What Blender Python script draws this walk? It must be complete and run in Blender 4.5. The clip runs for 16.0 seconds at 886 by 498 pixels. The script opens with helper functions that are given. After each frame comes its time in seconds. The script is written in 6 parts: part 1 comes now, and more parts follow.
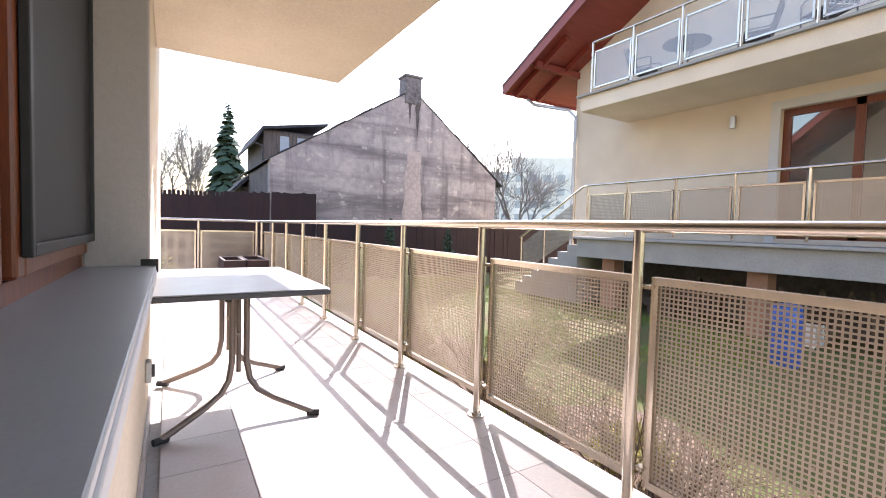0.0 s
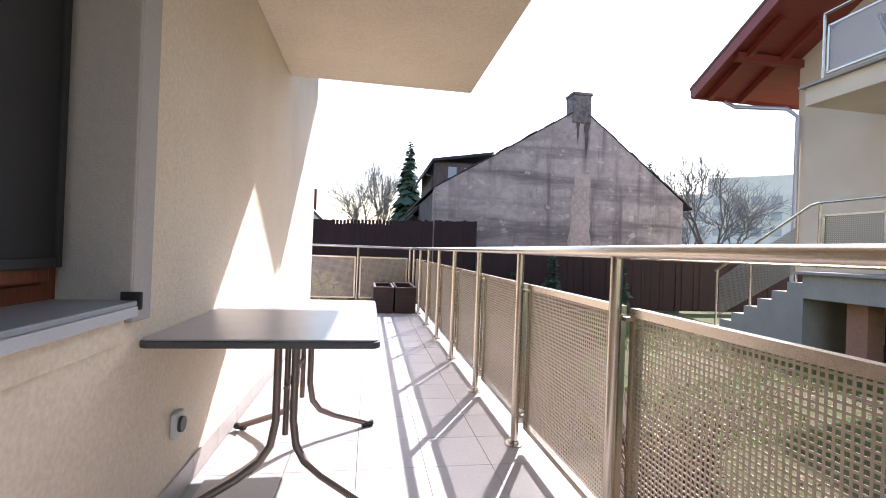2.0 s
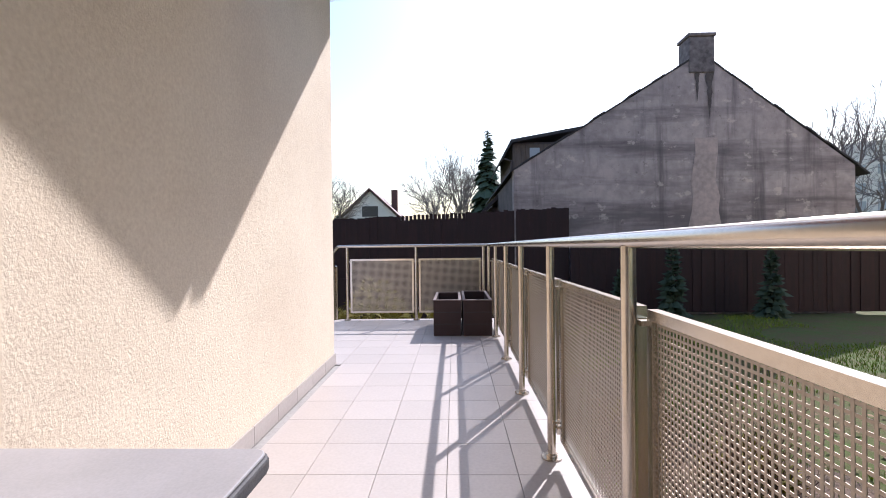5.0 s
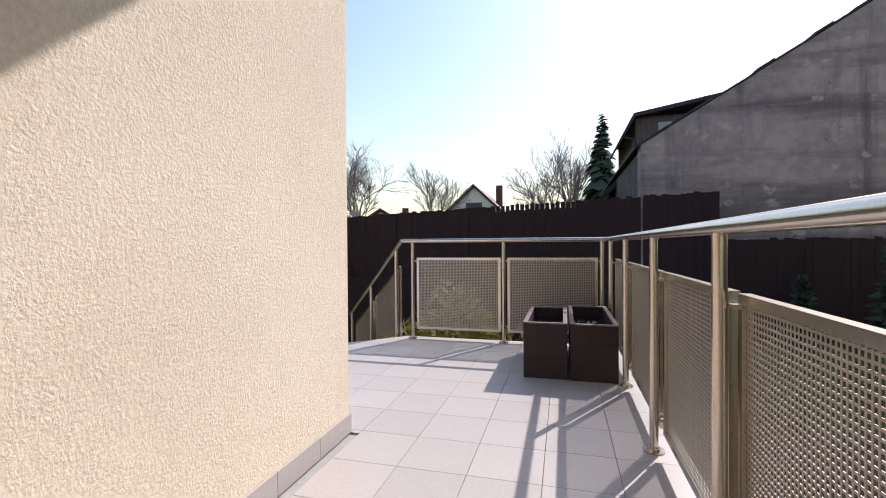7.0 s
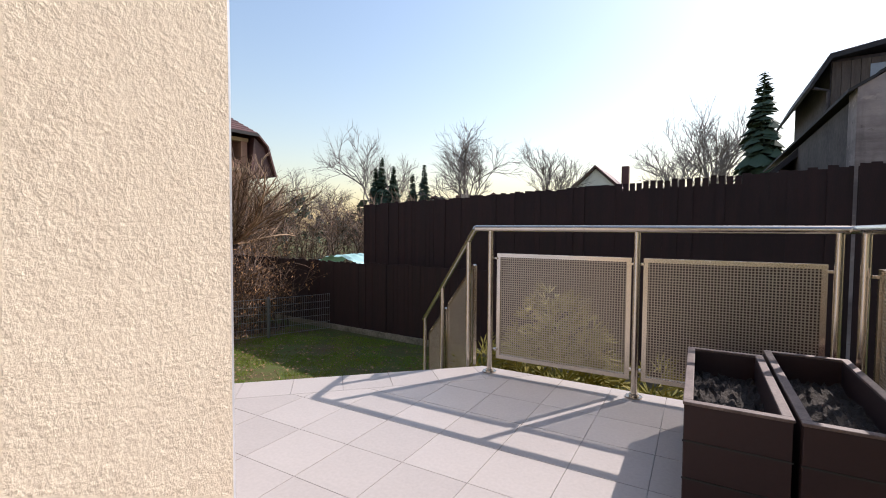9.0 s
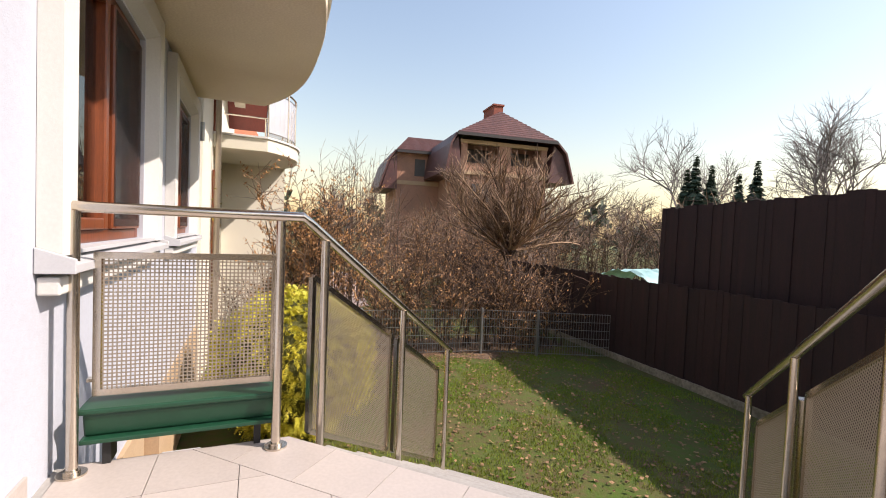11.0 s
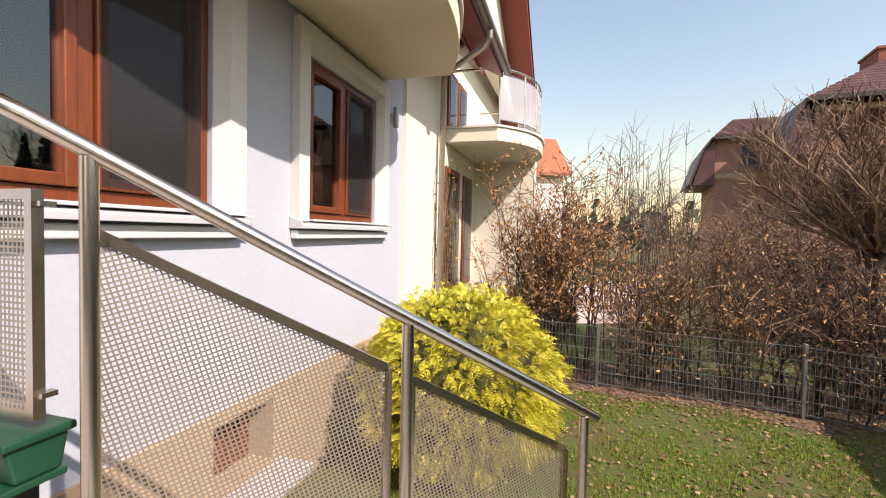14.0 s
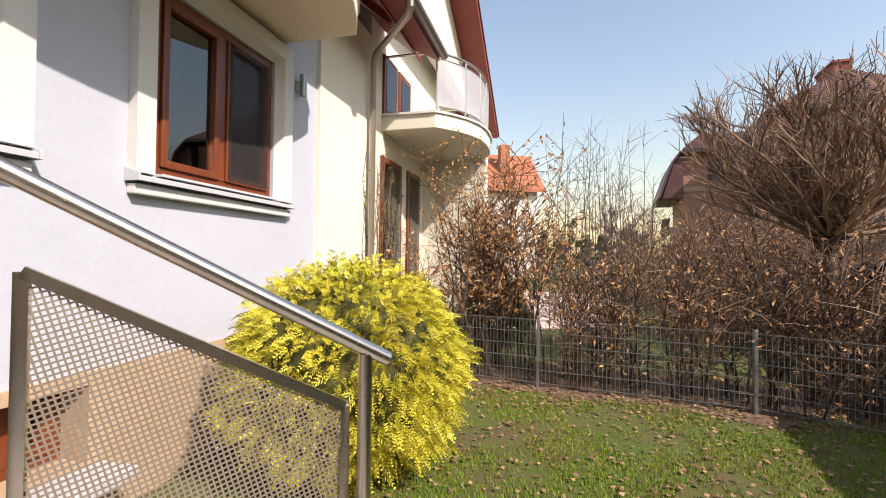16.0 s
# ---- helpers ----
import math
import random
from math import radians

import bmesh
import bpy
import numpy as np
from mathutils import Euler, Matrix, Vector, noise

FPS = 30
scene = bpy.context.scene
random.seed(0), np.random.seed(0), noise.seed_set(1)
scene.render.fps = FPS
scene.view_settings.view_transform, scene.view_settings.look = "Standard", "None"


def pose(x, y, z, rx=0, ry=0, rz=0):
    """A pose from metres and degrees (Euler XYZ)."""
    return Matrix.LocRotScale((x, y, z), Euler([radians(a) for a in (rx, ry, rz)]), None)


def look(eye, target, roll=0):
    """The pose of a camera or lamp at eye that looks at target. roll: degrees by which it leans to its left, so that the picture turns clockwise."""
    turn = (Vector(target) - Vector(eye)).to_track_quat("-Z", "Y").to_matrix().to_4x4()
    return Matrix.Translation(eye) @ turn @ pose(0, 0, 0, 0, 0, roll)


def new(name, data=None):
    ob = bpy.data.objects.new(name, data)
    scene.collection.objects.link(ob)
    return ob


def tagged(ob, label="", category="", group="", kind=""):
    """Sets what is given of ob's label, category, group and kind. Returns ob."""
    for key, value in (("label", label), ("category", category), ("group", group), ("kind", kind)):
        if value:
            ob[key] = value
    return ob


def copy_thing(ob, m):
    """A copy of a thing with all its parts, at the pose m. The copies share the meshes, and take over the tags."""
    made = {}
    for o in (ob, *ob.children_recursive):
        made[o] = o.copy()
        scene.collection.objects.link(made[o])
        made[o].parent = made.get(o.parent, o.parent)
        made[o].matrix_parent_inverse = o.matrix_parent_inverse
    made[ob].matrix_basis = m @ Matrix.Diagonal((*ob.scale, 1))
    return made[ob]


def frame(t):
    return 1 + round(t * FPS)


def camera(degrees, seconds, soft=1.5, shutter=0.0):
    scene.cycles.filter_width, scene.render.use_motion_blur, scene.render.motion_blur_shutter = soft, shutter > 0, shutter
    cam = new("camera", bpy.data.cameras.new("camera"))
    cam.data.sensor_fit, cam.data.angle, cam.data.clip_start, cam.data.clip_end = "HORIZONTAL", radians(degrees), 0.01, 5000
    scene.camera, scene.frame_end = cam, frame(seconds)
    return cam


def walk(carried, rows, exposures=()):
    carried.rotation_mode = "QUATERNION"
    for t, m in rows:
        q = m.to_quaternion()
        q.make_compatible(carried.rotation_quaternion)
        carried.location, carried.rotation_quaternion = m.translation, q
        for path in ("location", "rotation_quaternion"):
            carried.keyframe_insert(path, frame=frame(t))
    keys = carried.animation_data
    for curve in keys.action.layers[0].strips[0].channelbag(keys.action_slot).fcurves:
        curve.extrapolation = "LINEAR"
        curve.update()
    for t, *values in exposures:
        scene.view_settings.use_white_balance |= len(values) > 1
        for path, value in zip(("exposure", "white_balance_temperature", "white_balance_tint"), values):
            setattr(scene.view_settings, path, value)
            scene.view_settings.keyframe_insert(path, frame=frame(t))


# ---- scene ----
cam = camera(89.6, 16.0, 1.0)
PATH = [
    (0, (0.469, -1.122, 1.055), (1.514, 0.58, 0.961), 1.6),
    (0.5, (0.622, -1.01, 1.078), (1.411, 0.828, 1.056), 2.6),
    (1, (0.749, -0.835, 1.081), (1.615, 0.968, 1.062), 2.6),
    (1.5, (0.923, -0.707, 1.065), (1.635, 1.162, 1.052), 2.1),
    (2, (1.119, -0.521, 1.063), (1.445, 1.453, 1.071), 2.2),
    (2.5, (1.286, -0.305, 1.049), (1.488, 1.685, 1.074), 1.6),
    (3, (1.383, -0.028, 1.051), (1.603, 1.96, 1.045), -0.0),
    (3.5, (1.401, 0.369, 1.065), (1.542, 2.364, 1.068), -0.8),
    (3.7, (1.407, 0.505, 1.070), (1.472, 2.504, 1.080), -1.0),
    (6, (1.537, 2.484, 1.067), (1.37, 4.477, 1.037), -0.3),
    (6.5, (1.552, 2.923, 1.045), (1.144, 4.881, 1.03), -0.6),
    (7, (1.524, 3.365, 1.035), (1.003, 5.296, 1.017), -0.4),
    (7.5, (1.491, 3.802, 1.035), (0.946, 5.725, 0.978), -0.6),
    (8, (1.466, 4.178, 1.061), (0.732, 6.038, 1.022), -0.1),
    (8.5, (1.373, 4.613, 1.059), (0.491, 6.408, 1.005), 0.3),
    (9, (1.254, 5.0, 1.065), (0.258, 6.733, 0.981), 0.4),
    (9.5, (1.072, 5.382, 1.079), (-0.213, 6.914, 1.03), 0.2),
    (10, (0.862, 5.733, 1.071), (-0.641, 7.052, 1.017), 1.9),
    (12.3, (-0.298, 7.194, 1.012), (-2.292, 7.318, 0.907), 1.3),
    (12.5, (-0.404, 7.34, 1.029), (-2.4, 7.404, 0.91), 1.5),
    (13, (-0.742, 7.579, 0.972), (-2.736, 7.437, 0.904), 1.7),
    (13.5, (-0.964, 7.686, 0.89), (-2.934, 7.344, 0.844), 1.4),
    (14, (-1.093, 7.822, 0.803), (-3.014, 7.271, 0.732), 1.3),
    (14.5, (-1.238, 7.963, 0.715), (-3.129, 7.311, 0.697), 1.0),
    (15, (-1.398, 8.138, 0.59), (-3.277, 7.456, 0.652), 0.7),
    (15.5, (-1.639, 8.275, 0.454), (-3.556, 7.708, 0.499), 0.8),
    (16, (-1.845, 8.441, 0.325), (-3.785, 7.956, 0.359), 0.7),
]
walk(cam, [(t, look(eye, target, roll)) for t, eye, target, roll in PATH],
     [(0, 2.05, 6030, 23.5), (0.5, 1.85, 5930, 21.5), (1.0, 1.68, 5930, 21.5), (2.0, 1.42, 5780, 21.5), (3.5, 1.06, 5680, 21.5), (6.0, 0.57, 5780, 20.5), (7.0, 0.46, 5930, 18.5),
      (8.0, 0.43, 6080, 18.5), (9.0, 0.43, 6180, 19.5), (10.0, 0.55, 6580, 21), (12.5, 0.68, 6780, 21), (16.0, 0.66, 6730, 20)])


# ---- light ----
SUN = Vector((0.59, 1.03, 1.05)).normalized()      # towards the sun
sun_data = bpy.data.lights.new("sun", "SUN")
sun_data.energy, sun_data.angle, sun_data.color = 4.3, radians(0.55), (1.0, 0.925, 0.81)
sun_lamp = new("sun", sun_data)
sun_lamp.matrix_world = look(SUN * 60, (0, 0, 0))
world = bpy.data.worlds.new("sky")
scene.world = world
world.use_nodes = True
sky = world.node_tree.nodes.new("ShaderNodeTexSky")
sky.sky_type, sky.sun_disc = "NISHITA", False
sky.sun_elevation = math.asin(SUN.z)
sky.sun_rotation = math.atan2(SUN.x, SUN.y)
sky.air_density, sky.dust_density, sky.ozone_density = 1.75, 1.2, 0.9
world.node_tree.nodes["Background"].inputs["Strength"].default_value = 0.128
world.node_tree.links.new(sky.outputs[0], world.node_tree.nodes["Background"].inputs["Color"])


# ---- materials ----
def material(name, colour, rough=0.7, metal=0.0, second=None, scale=4.0, fine=40.0, amount=0.35, bump=0.0, bump_scale=60.0,
             distance=0.004, stretch=(1, 1, 1), vary=0.0, coat=0.0, spread=0.0):
    m = bpy.data.materials.new(name)
    m.use_nodes = True
    nodes, links = m.node_tree.nodes, m.node_tree.links
    bsdf = nodes["Principled BSDF"]
    bsdf.inputs["Roughness"].default_value, bsdf.inputs["Metallic"].default_value = rough, metal
    bsdf.inputs["Coat Weight"].default_value = coat
    co = nodes.new("ShaderNodeTexCoord")
    mp = nodes.new("ShaderNodeMapping")
    mp.inputs["Scale"].default_value = stretch
    links.new(co.outputs["Object"], mp.inputs["Vector"])
    second = second or tuple(c * 0.7 for c in colour)
    large, small = nodes.new("ShaderNodeTexNoise"), nodes.new("ShaderNodeTexNoise")
    large.inputs["Scale"].default_value, large.inputs["Detail"].default_value = scale, 5
    small.inputs["Scale"].default_value, small.inputs["Detail"].default_value = fine, 4
    for n in (large, small):
        links.new(mp.outputs["Vector"], n.inputs["Vector"])
    add = nodes.new("ShaderNodeMath")
    add.operation = "ADD"
    links.new(large.outputs["Fac"], add.inputs[0])
    links.new(small.outputs["Fac"], add.inputs[1])
    rng = nodes.new("ShaderNodeMapRange")
    rng.inputs["From Min"].default_value, rng.inputs["From Max"].default_value = 0.7, 1.3
    rng.inputs["To Max"].default_value = amount * 2
    links.new(add.outputs[0], rng.inputs["Value"])
    fac = rng.outputs["Result"]
    if vary:
        info = nodes.new("ShaderNodeObjectInfo")
        mul = nodes.new("ShaderNodeMath")
        mul.operation = "MULTIPLY_ADD"
        mul.inputs[1].default_value = vary
        links.new(info.outputs["Random"], mul.inputs[0])
        links.new(fac, mul.inputs[2])
        fac = mul.outputs[0]
    if spread:
        geo = nodes.new("ShaderNodeNewGeometry")
        mul2 = nodes.new("ShaderNodeMath")
        mul2.operation = "MULTIPLY_ADD"
        mul2.inputs[1].default_value = spread
        links.new(geo.outputs["Random Per Island"], mul2.inputs[0])
        links.new(fac, mul2.inputs[2])
        fac = mul2.outputs[0]
    mix = nodes.new("ShaderNodeMix")
    mix.data_type = "RGBA"
    mix.inputs["A"].default_value, mix.inputs["B"].default_value = (*colour, 1), (*second, 1)
    links.new(fac, mix.inputs["Factor"])
    links.new(mix.outputs["Result"], bsdf.inputs["Base Color"])
    if bump:
        tex = nodes.new("ShaderNodeTexNoise")
        tex.inputs["Scale"].default_value, tex.inputs["Detail"].default_value, tex.inputs["Roughness"].default_value = bump_scale, 7, 0.62
        tex.inputs["Distortion"].default_value = 0.12
        links.new(mp.outputs["Vector"], tex.inputs["Vector"])
        b = nodes.new("ShaderNodeBump")
        b.inputs["Strength"].default_value, b.inputs["Distance"].default_value = bump, distance
        patch = nodes.new("ShaderNodeTexNoise")
        patch.inputs["Scale"].default_value, patch.inputs["Detail"].default_value = bump_scale * 0.22, 2
        links.new(mp.outputs["Vector"], patch.inputs["Vector"])
        lift = nodes.new("ShaderNodeMapRange")
        lift.inputs["From Min"].default_value, lift.inputs["From Max"].default_value = 0.35, 0.7
        lift.inputs["To Min"].default_value, lift.inputs["To Max"].default_value = 0.75, 1.15
        links.new(patch.outputs["Fac"], lift.inputs["Value"])
        rough_height = nodes.new("ShaderNodeMath")
        rough_height.operation = "MULTIPLY"
        links.new(tex.outputs["Fac"], rough_height.inputs[0])
        links.new(lift.outputs["Result"], rough_height.inputs[1])
        links.new(rough_height.outputs[0], b.inputs["Height"])
        links.new(b.outputs["Normal"], bsdf.inputs["Normal"])
    return m


def glass_pane(name, tint=(0.9, 0.93, 0.93), rough=0.0, clear=0.85):
    """Thin glass: a clear sheet with a glossy skin."""
    m = bpy.data.materials.new(name)
    m.use_nodes = True
    nodes, links = m.node_tree.nodes, m.node_tree.links
    nodes.remove(nodes["Principled BSDF"])
    see, gloss, mix, fres = (nodes.new("ShaderNodeBsdf" + k) if k != "f" else nodes.new("ShaderNodeFresnel") for k in ("Transparent", "Glossy", "Glossy", "f"))
    nodes.remove(mix)
    mix = nodes.new("ShaderNodeMixShader")
    see.inputs["Color"].default_value = (*[c * clear for c in tint], 1)
    gloss.inputs["Roughness"].default_value = rough
    fres.inputs["IOR"].default_value = 2.3
    links.new(fres.outputs[0], mix.inputs[0])
    links.new(see.outputs[0], mix.inputs[1])
    links.new(gloss.outputs[0], mix.inputs[2])
    links.new(mix.outputs[0], nodes["Material Output"].inputs["Surface"])
    return m


STUCCO = material("cream stucco", (0.82, 0.715, 0.555), 0.92, second=(0.64, 0.53, 0.40), scale=1.1, fine=60, amount=0.42, bump=0.8, bump_scale=92, distance=0.0056)
STUCCO_WHITE = material("pale grey stucco", (0.47, 0.50, 0.565), 0.92, second=(0.40, 0.425, 0.48), scale=1.5, fine=45, amount=0.3, bump=0.5, bump_scale=110, distance=0.003)
STUCCO_LIGHT = material("cream white stucco", (0.72, 0.69, 0.58), 0.92, second=(0.63, 0.60, 0.50), scale=1.5, fine=45, amount=0.3, bump=0.5, bump_scale=110, distance=0.003)
TRIM = material("white plaster trim", (0.64, 0.63, 0.60), 0.85, second=(0.55, 0.54, 0.51), scale=3, fine=70, amount=0.3, bump=0.3, bump_scale=120, distance=0.002)
PLINTH = material("tan plinth plaster", (0.50, 0.36, 0.22), 0.9, second=(0.38, 0.27, 0.17), scale=3, fine=80, bump=0.7, bump_scale=160, distance=0.004)
TILE = material("grey stoneware tile", (0.475, 0.43, 0.395), 0.45, second=(0.36, 0.322, 0.295), scale=2.5, fine=60, amount=0.28, bump=0.08, bump_scale=60, vary=0.4)
STEEL = material("brushed stainless steel", (0.64, 0.575, 0.49), 0.24, 1.0, second=(0.49, 0.435, 0.365), scale=3, fine=90, amount=0.3, bump=0.04, bump_scale=200, distance=0.001)
STEEL_SHEET = material("perforated stainless sheet", (0.44, 0.38, 0.31), 0.45, 0.8, second=(0.36, 0.31, 0.25), scale=2, fine=50, amount=0.3)
WOOD_FRAME = material("orange brown stained window wood", (0.21, 0.050, 0.011), 0.42, second=(0.085, 0.020, 0.007), scale=3, fine=30, stretch=(14, 14, 1), amount=0.4, coat=0.06)
SILL = material("grey window ledge", (0.27, 0.295, 0.325), 0.36, second=(0.22, 0.24, 0.27), scale=4, fine=120, amount=0.3)
SILL_EDGE = material("pale stone ledge", (0.50, 0.51, 0.53), 0.5, second=(0.43, 0.44, 0.45), scale=4, fine=120, amount=0.3)
TABLE_TOP = material("grey speckled stone table top", (0.40, 0.385, 0.39), 0.30, second=(0.31, 0.30, 0.30), scale=8, fine=220, amount=0.4)
TABLE_EDGE = material("dark grey table edge", (0.05, 0.05, 0.055), 0.6, second=(0.09, 0.09, 0.09), scale=20, fine=200, amount=0.4, bump=0.4, bump_scale=140)
TABLE_LEG = material("bronze grey painted tube", (0.22, 0.18, 0.155), 0.4, 0.6, amount=0.3)
RUBBER = material("black plastic", (0.02, 0.02, 0.02), 0.6, amount=0.3)
PLANTER = material("dark brown painted planter", (0.030, 0.011, 0.011), 0.65, second=(0.021, 0.008, 0.008), scale=5, fine=60, amount=0.4, bump=0.15, bump_scale=50)
PLANTER_RIM = material("worn brown planter rim", (0.20, 0.15, 0.13), 0.6, second=(0.09, 0.06, 0.05), scale=12, fine=90, amount=0.5)
SOIL = material("dry black soil", (0.022, 0.017, 0.014), 0.95, second=(0.055, 0.042, 0.033), scale=14, fine=70, amount=0.5, bump=1.0, bump_scale=40, distance=0.02)
FENCE = material("dark red brown stained boards", (0.036, 0.012, 0.013), 0.75, second=(0.018, 0.008, 0.009), scale=2, fine=25, stretch=(6, 6, 1), amount=0.45, bump=0.3, bump_scale=40, spread=0.4)
CONCRETE = material("grey concrete", (0.38, 0.37, 0.35), 0.85, second=(0.28, 0.27, 0.25), scale=2.5, fine=40, amount=0.4, bump=0.2, bump_scale=60)
def weathered_render():
    """Old lime render: lying courses of damp, hanging streaks, flaked pale spots."""
    m = material("weathered grey render", (0.50, 0.435, 0.415), 0.95, second=(0.29, 0.25, 0.245), scale=0.7, fine=6.0, amount=0.45, bump=0.7, bump_scale=7, distance=0.03)
    nodes, links = m.node_tree.nodes, m.node_tree.links
    bsdf = nodes["Principled BSDF"]
    colour = bsdf.inputs["Base Color"].links[0].from_socket
    co = nodes.new("ShaderNodeTexCoord")
    for stretch, scale, lo, hi, tint, most in (((0.16, 1, 1.5), 1.0, 0.47, 0.62, (0.14, 0.12, 0.125), 0.8), ((2.6, 1, 0.22), 1.0, 0.52, 0.68, (0.11, 0.095, 0.10), 0.75),
                                               ((1, 1, 1.4), 2.6, 0.60, 0.66, (0.64, 0.56, 0.50), 0.6), ((1, 1, 1), 9.0, 0.62, 0.70, (0.12, 0.10, 0.10), 0.5)):
        mp, tex, rng, mix = (nodes.new("ShaderNode" + k) for k in ("Mapping", "TexNoise", "MapRange", "Mix"))
        mp.inputs["Scale"].default_value = stretch
        tex.inputs["Scale"].default_value, tex.inputs["Detail"].default_value, tex.inputs["Roughness"].default_value = scale, 7, 0.62
        rng.inputs["From Min"].default_value, rng.inputs["From Max"].default_value, rng.inputs["To Max"].default_value = lo, hi, most
        mix.data_type = "RGBA"
        mix.inputs["B"].default_value = (*tint, 1)
        links.new(co.outputs["Object"], mp.inputs["Vector"])
        links.new(mp.outputs["Vector"], tex.inputs["Vector"])
        links.new(tex.outputs["Fac"], rng.inputs["Value"])
        links.new(rng.outputs["Result"], mix.inputs["Factor"])
        links.new(colour, mix.inputs["A"])
        colour = mix.outputs["Result"]
    links.new(colour, bsdf.inputs["Base Color"])
    return m


FOOTING = material("mossy old concrete", (0.30, 0.27, 0.22), 0.9, second=(0.12, 0.115, 0.08), scale=2.5, fine=20, amount=0.5, bump=0.3, bump_scale=40)
OLD_RENDER = weathered_render()
PATCH = material("newer sand render", (0.56, 0.46, 0.42), 0.95, second=(0.33, 0.28, 0.26), scale=0.9, fine=9, amount=0.5, bump=0.3, bump_scale=14)
CHIMNEY = material("sooty chimney render", (0.26, 0.23, 0.225), 0.95, second=(0.09, 0.08, 0.08), scale=1.6, fine=9, amount=0.55, bump=0.4, bump_scale=12)
# soot on the old house; painted-in shade on the neighbour's base wall
SOOT_AND_SHADE = material("sooty old brick and terrace shade", (0.06, 0.052, 0.052), 0.95, second=(0.14, 0.12, 0.115), scale=2.0, fine=14, amount=0.4, bump=0.3, bump_scale=14)
ROOF_RED = material("red brown painted soffit boards", (0.26, 0.045, 0.028), 0.5, second=(0.17, 0.03, 0.02), scale=2, fine=22, stretch=(1, 8, 8), amount=0.4)
ROOF_TILE = material("dark red roof tile", (0.12, 0.045, 0.038), 0.6, second=(0.07, 0.03, 0.028), scale=1.5, fine=14, amount=0.5, bump=0.6, bump_scale=6, distance=0.05)
ROOF_BLACK = material("black tar paper", (0.035, 0.033, 0.035), 0.85, second=(0.06, 0.055, 0.055), scale=1, fine=10, amount=0.5)
VILLA_TILE = material("brown red pantiles", (0.125, 0.05, 0.045), 0.5, second=(0.075, 0.033, 0.032), scale=1.2, fine=5, amount=0.5, bump=0.5, bump_scale=3, distance=0.05)
BRICK_RED = material("red chimney brick", (0.30, 0.085, 0.055), 0.85, second=(0.20, 0.06, 0.045), scale=2, fine=14, amount=0.5, bump=0.3, bump_scale=14)
BRICK_WALL = material("orange hollow brick", (0.43, 0.225, 0.15), 0.9, second=(0.30, 0.175, 0.125), scale=1.6, fine=14, amount=0.5, bump=0.3, bump_scale=12, distance=0.02)
GREEN = material("dark green plastic flower box", (0.009, 0.062, 0.032), 0.4, second=(0.008, 0.045, 0.024), scale=6, fine=60, amount=0.3)
BLUE = material("blue plastic", (0.03, 0.10, 0.42), 0.4, second=(0.025, 0.08, 0.33), scale=5, fine=50, amount=0.3)
# near-black base colour carries the shade of unlit rooms and openings
ROOM_SHADE = material("shade of unlit interiors", (0.10, 0.09, 0.085), 0.9, amount=0.3)
CURTAIN = material("pale net curtain", (0.62, 0.62, 0.62), 0.9, amount=0.2)
ZINC = material("galvanised fence wire", (0.34, 0.36, 0.36), 0.45, 0.8, amount=0.3)
PIPE = material("grey painted downpipe", (0.66, 0.67, 0.70), 0.3, 0.55, second=(0.58, 0.59, 0.61), scale=5, fine=60, amount=0.3)
GRASS_GROUND = material("lawn soil with moss", (0.055, 0.105, 0.006), 0.95, second=(0.105, 0.068, 0.03), scale=1.4, fine=14, amount=0.5, bump=0.6, bump_scale=45, distance=0.012)
GRASS = material("grass blades", (0.14, 0.275, 0.004), 0.6, second=(0.19, 0.21, 0.012), scale=0.8, fine=6, amount=0.35, spread=0.5)
LITTER = material("dry fallen leaves", (0.42, 0.26, 0.13), 0.8, second=(0.13, 0.07, 0.035), amount=0.3, spread=0.7)
BED = material("dark bed soil with leaf litter", (0.085, 0.062, 0.042), 0.95, second=(0.19, 0.125, 0.085), scale=3, fine=26, amount=0.5, bump=1.0, bump_scale=18, distance=0.03)
LEAF_BED = material("leaf litter under the hedge", (0.20, 0.125, 0.075), 0.95, second=(0.09, 0.06, 0.04), scale=5, fine=30, amount=0.5, bump=1.0, bump_scale=25, distance=0.03)
BARK = material("brown bark", (0.085, 0.055, 0.040), 0.9, second=(0.045, 0.030, 0.022), scale=5, fine=40, amount=0.4, bump=0.4, bump_scale=60)
BARK_GREY = material("grey far bark", (0.22, 0.19, 0.18), 0.9, second=(0.15, 0.13, 0.12), scale=2, fine=12, amount=0.4)
TWIG = material("rust brown twigs", (0.40, 0.255, 0.16), 0.8, second=(0.055, 0.034, 0.024), amount=0.35, spread=0.8)
BROWN_LEAF = material("withered hornbeam leaves", (0.64, 0.36, 0.14), 0.7, second=(0.30, 0.15, 0.06), amount=0.3, spread=0.7)
YELLOW = material("golden cypress foliage", (0.74, 0.60, 0.05), 0.6, second=(0.42, 0.42, 0.03), scale=2, fine=18, amount=0.35, spread=0.55)
SHRUB = material("green shrub foliage", (0.13, 0.14, 0.014), 0.8, second=(0.25, 0.20, 0.022), amount=0.3, spread=0.6)
DARK_SHRUB = material("dark green clipped shrub", (0.06, 0.095, 0.022), 0.6, second=(0.13, 0.12, 0.04), amount=0.3, spread=0.5)
REVEAL = material("grey textured plaster band", (0.45, 0.415, 0.385), 0.92, second=(0.37, 0.34, 0.315), scale=2, fine=60, amount=0.3, bump=0.7, bump_scale=170, distance=0.004)
PALLET = material("weathered grey boards", (0.20, 0.155, 0.12), 0.9, second=(0.11, 0.085, 0.07), scale=3, fine=30, stretch=(8, 8, 1), amount=0.5)
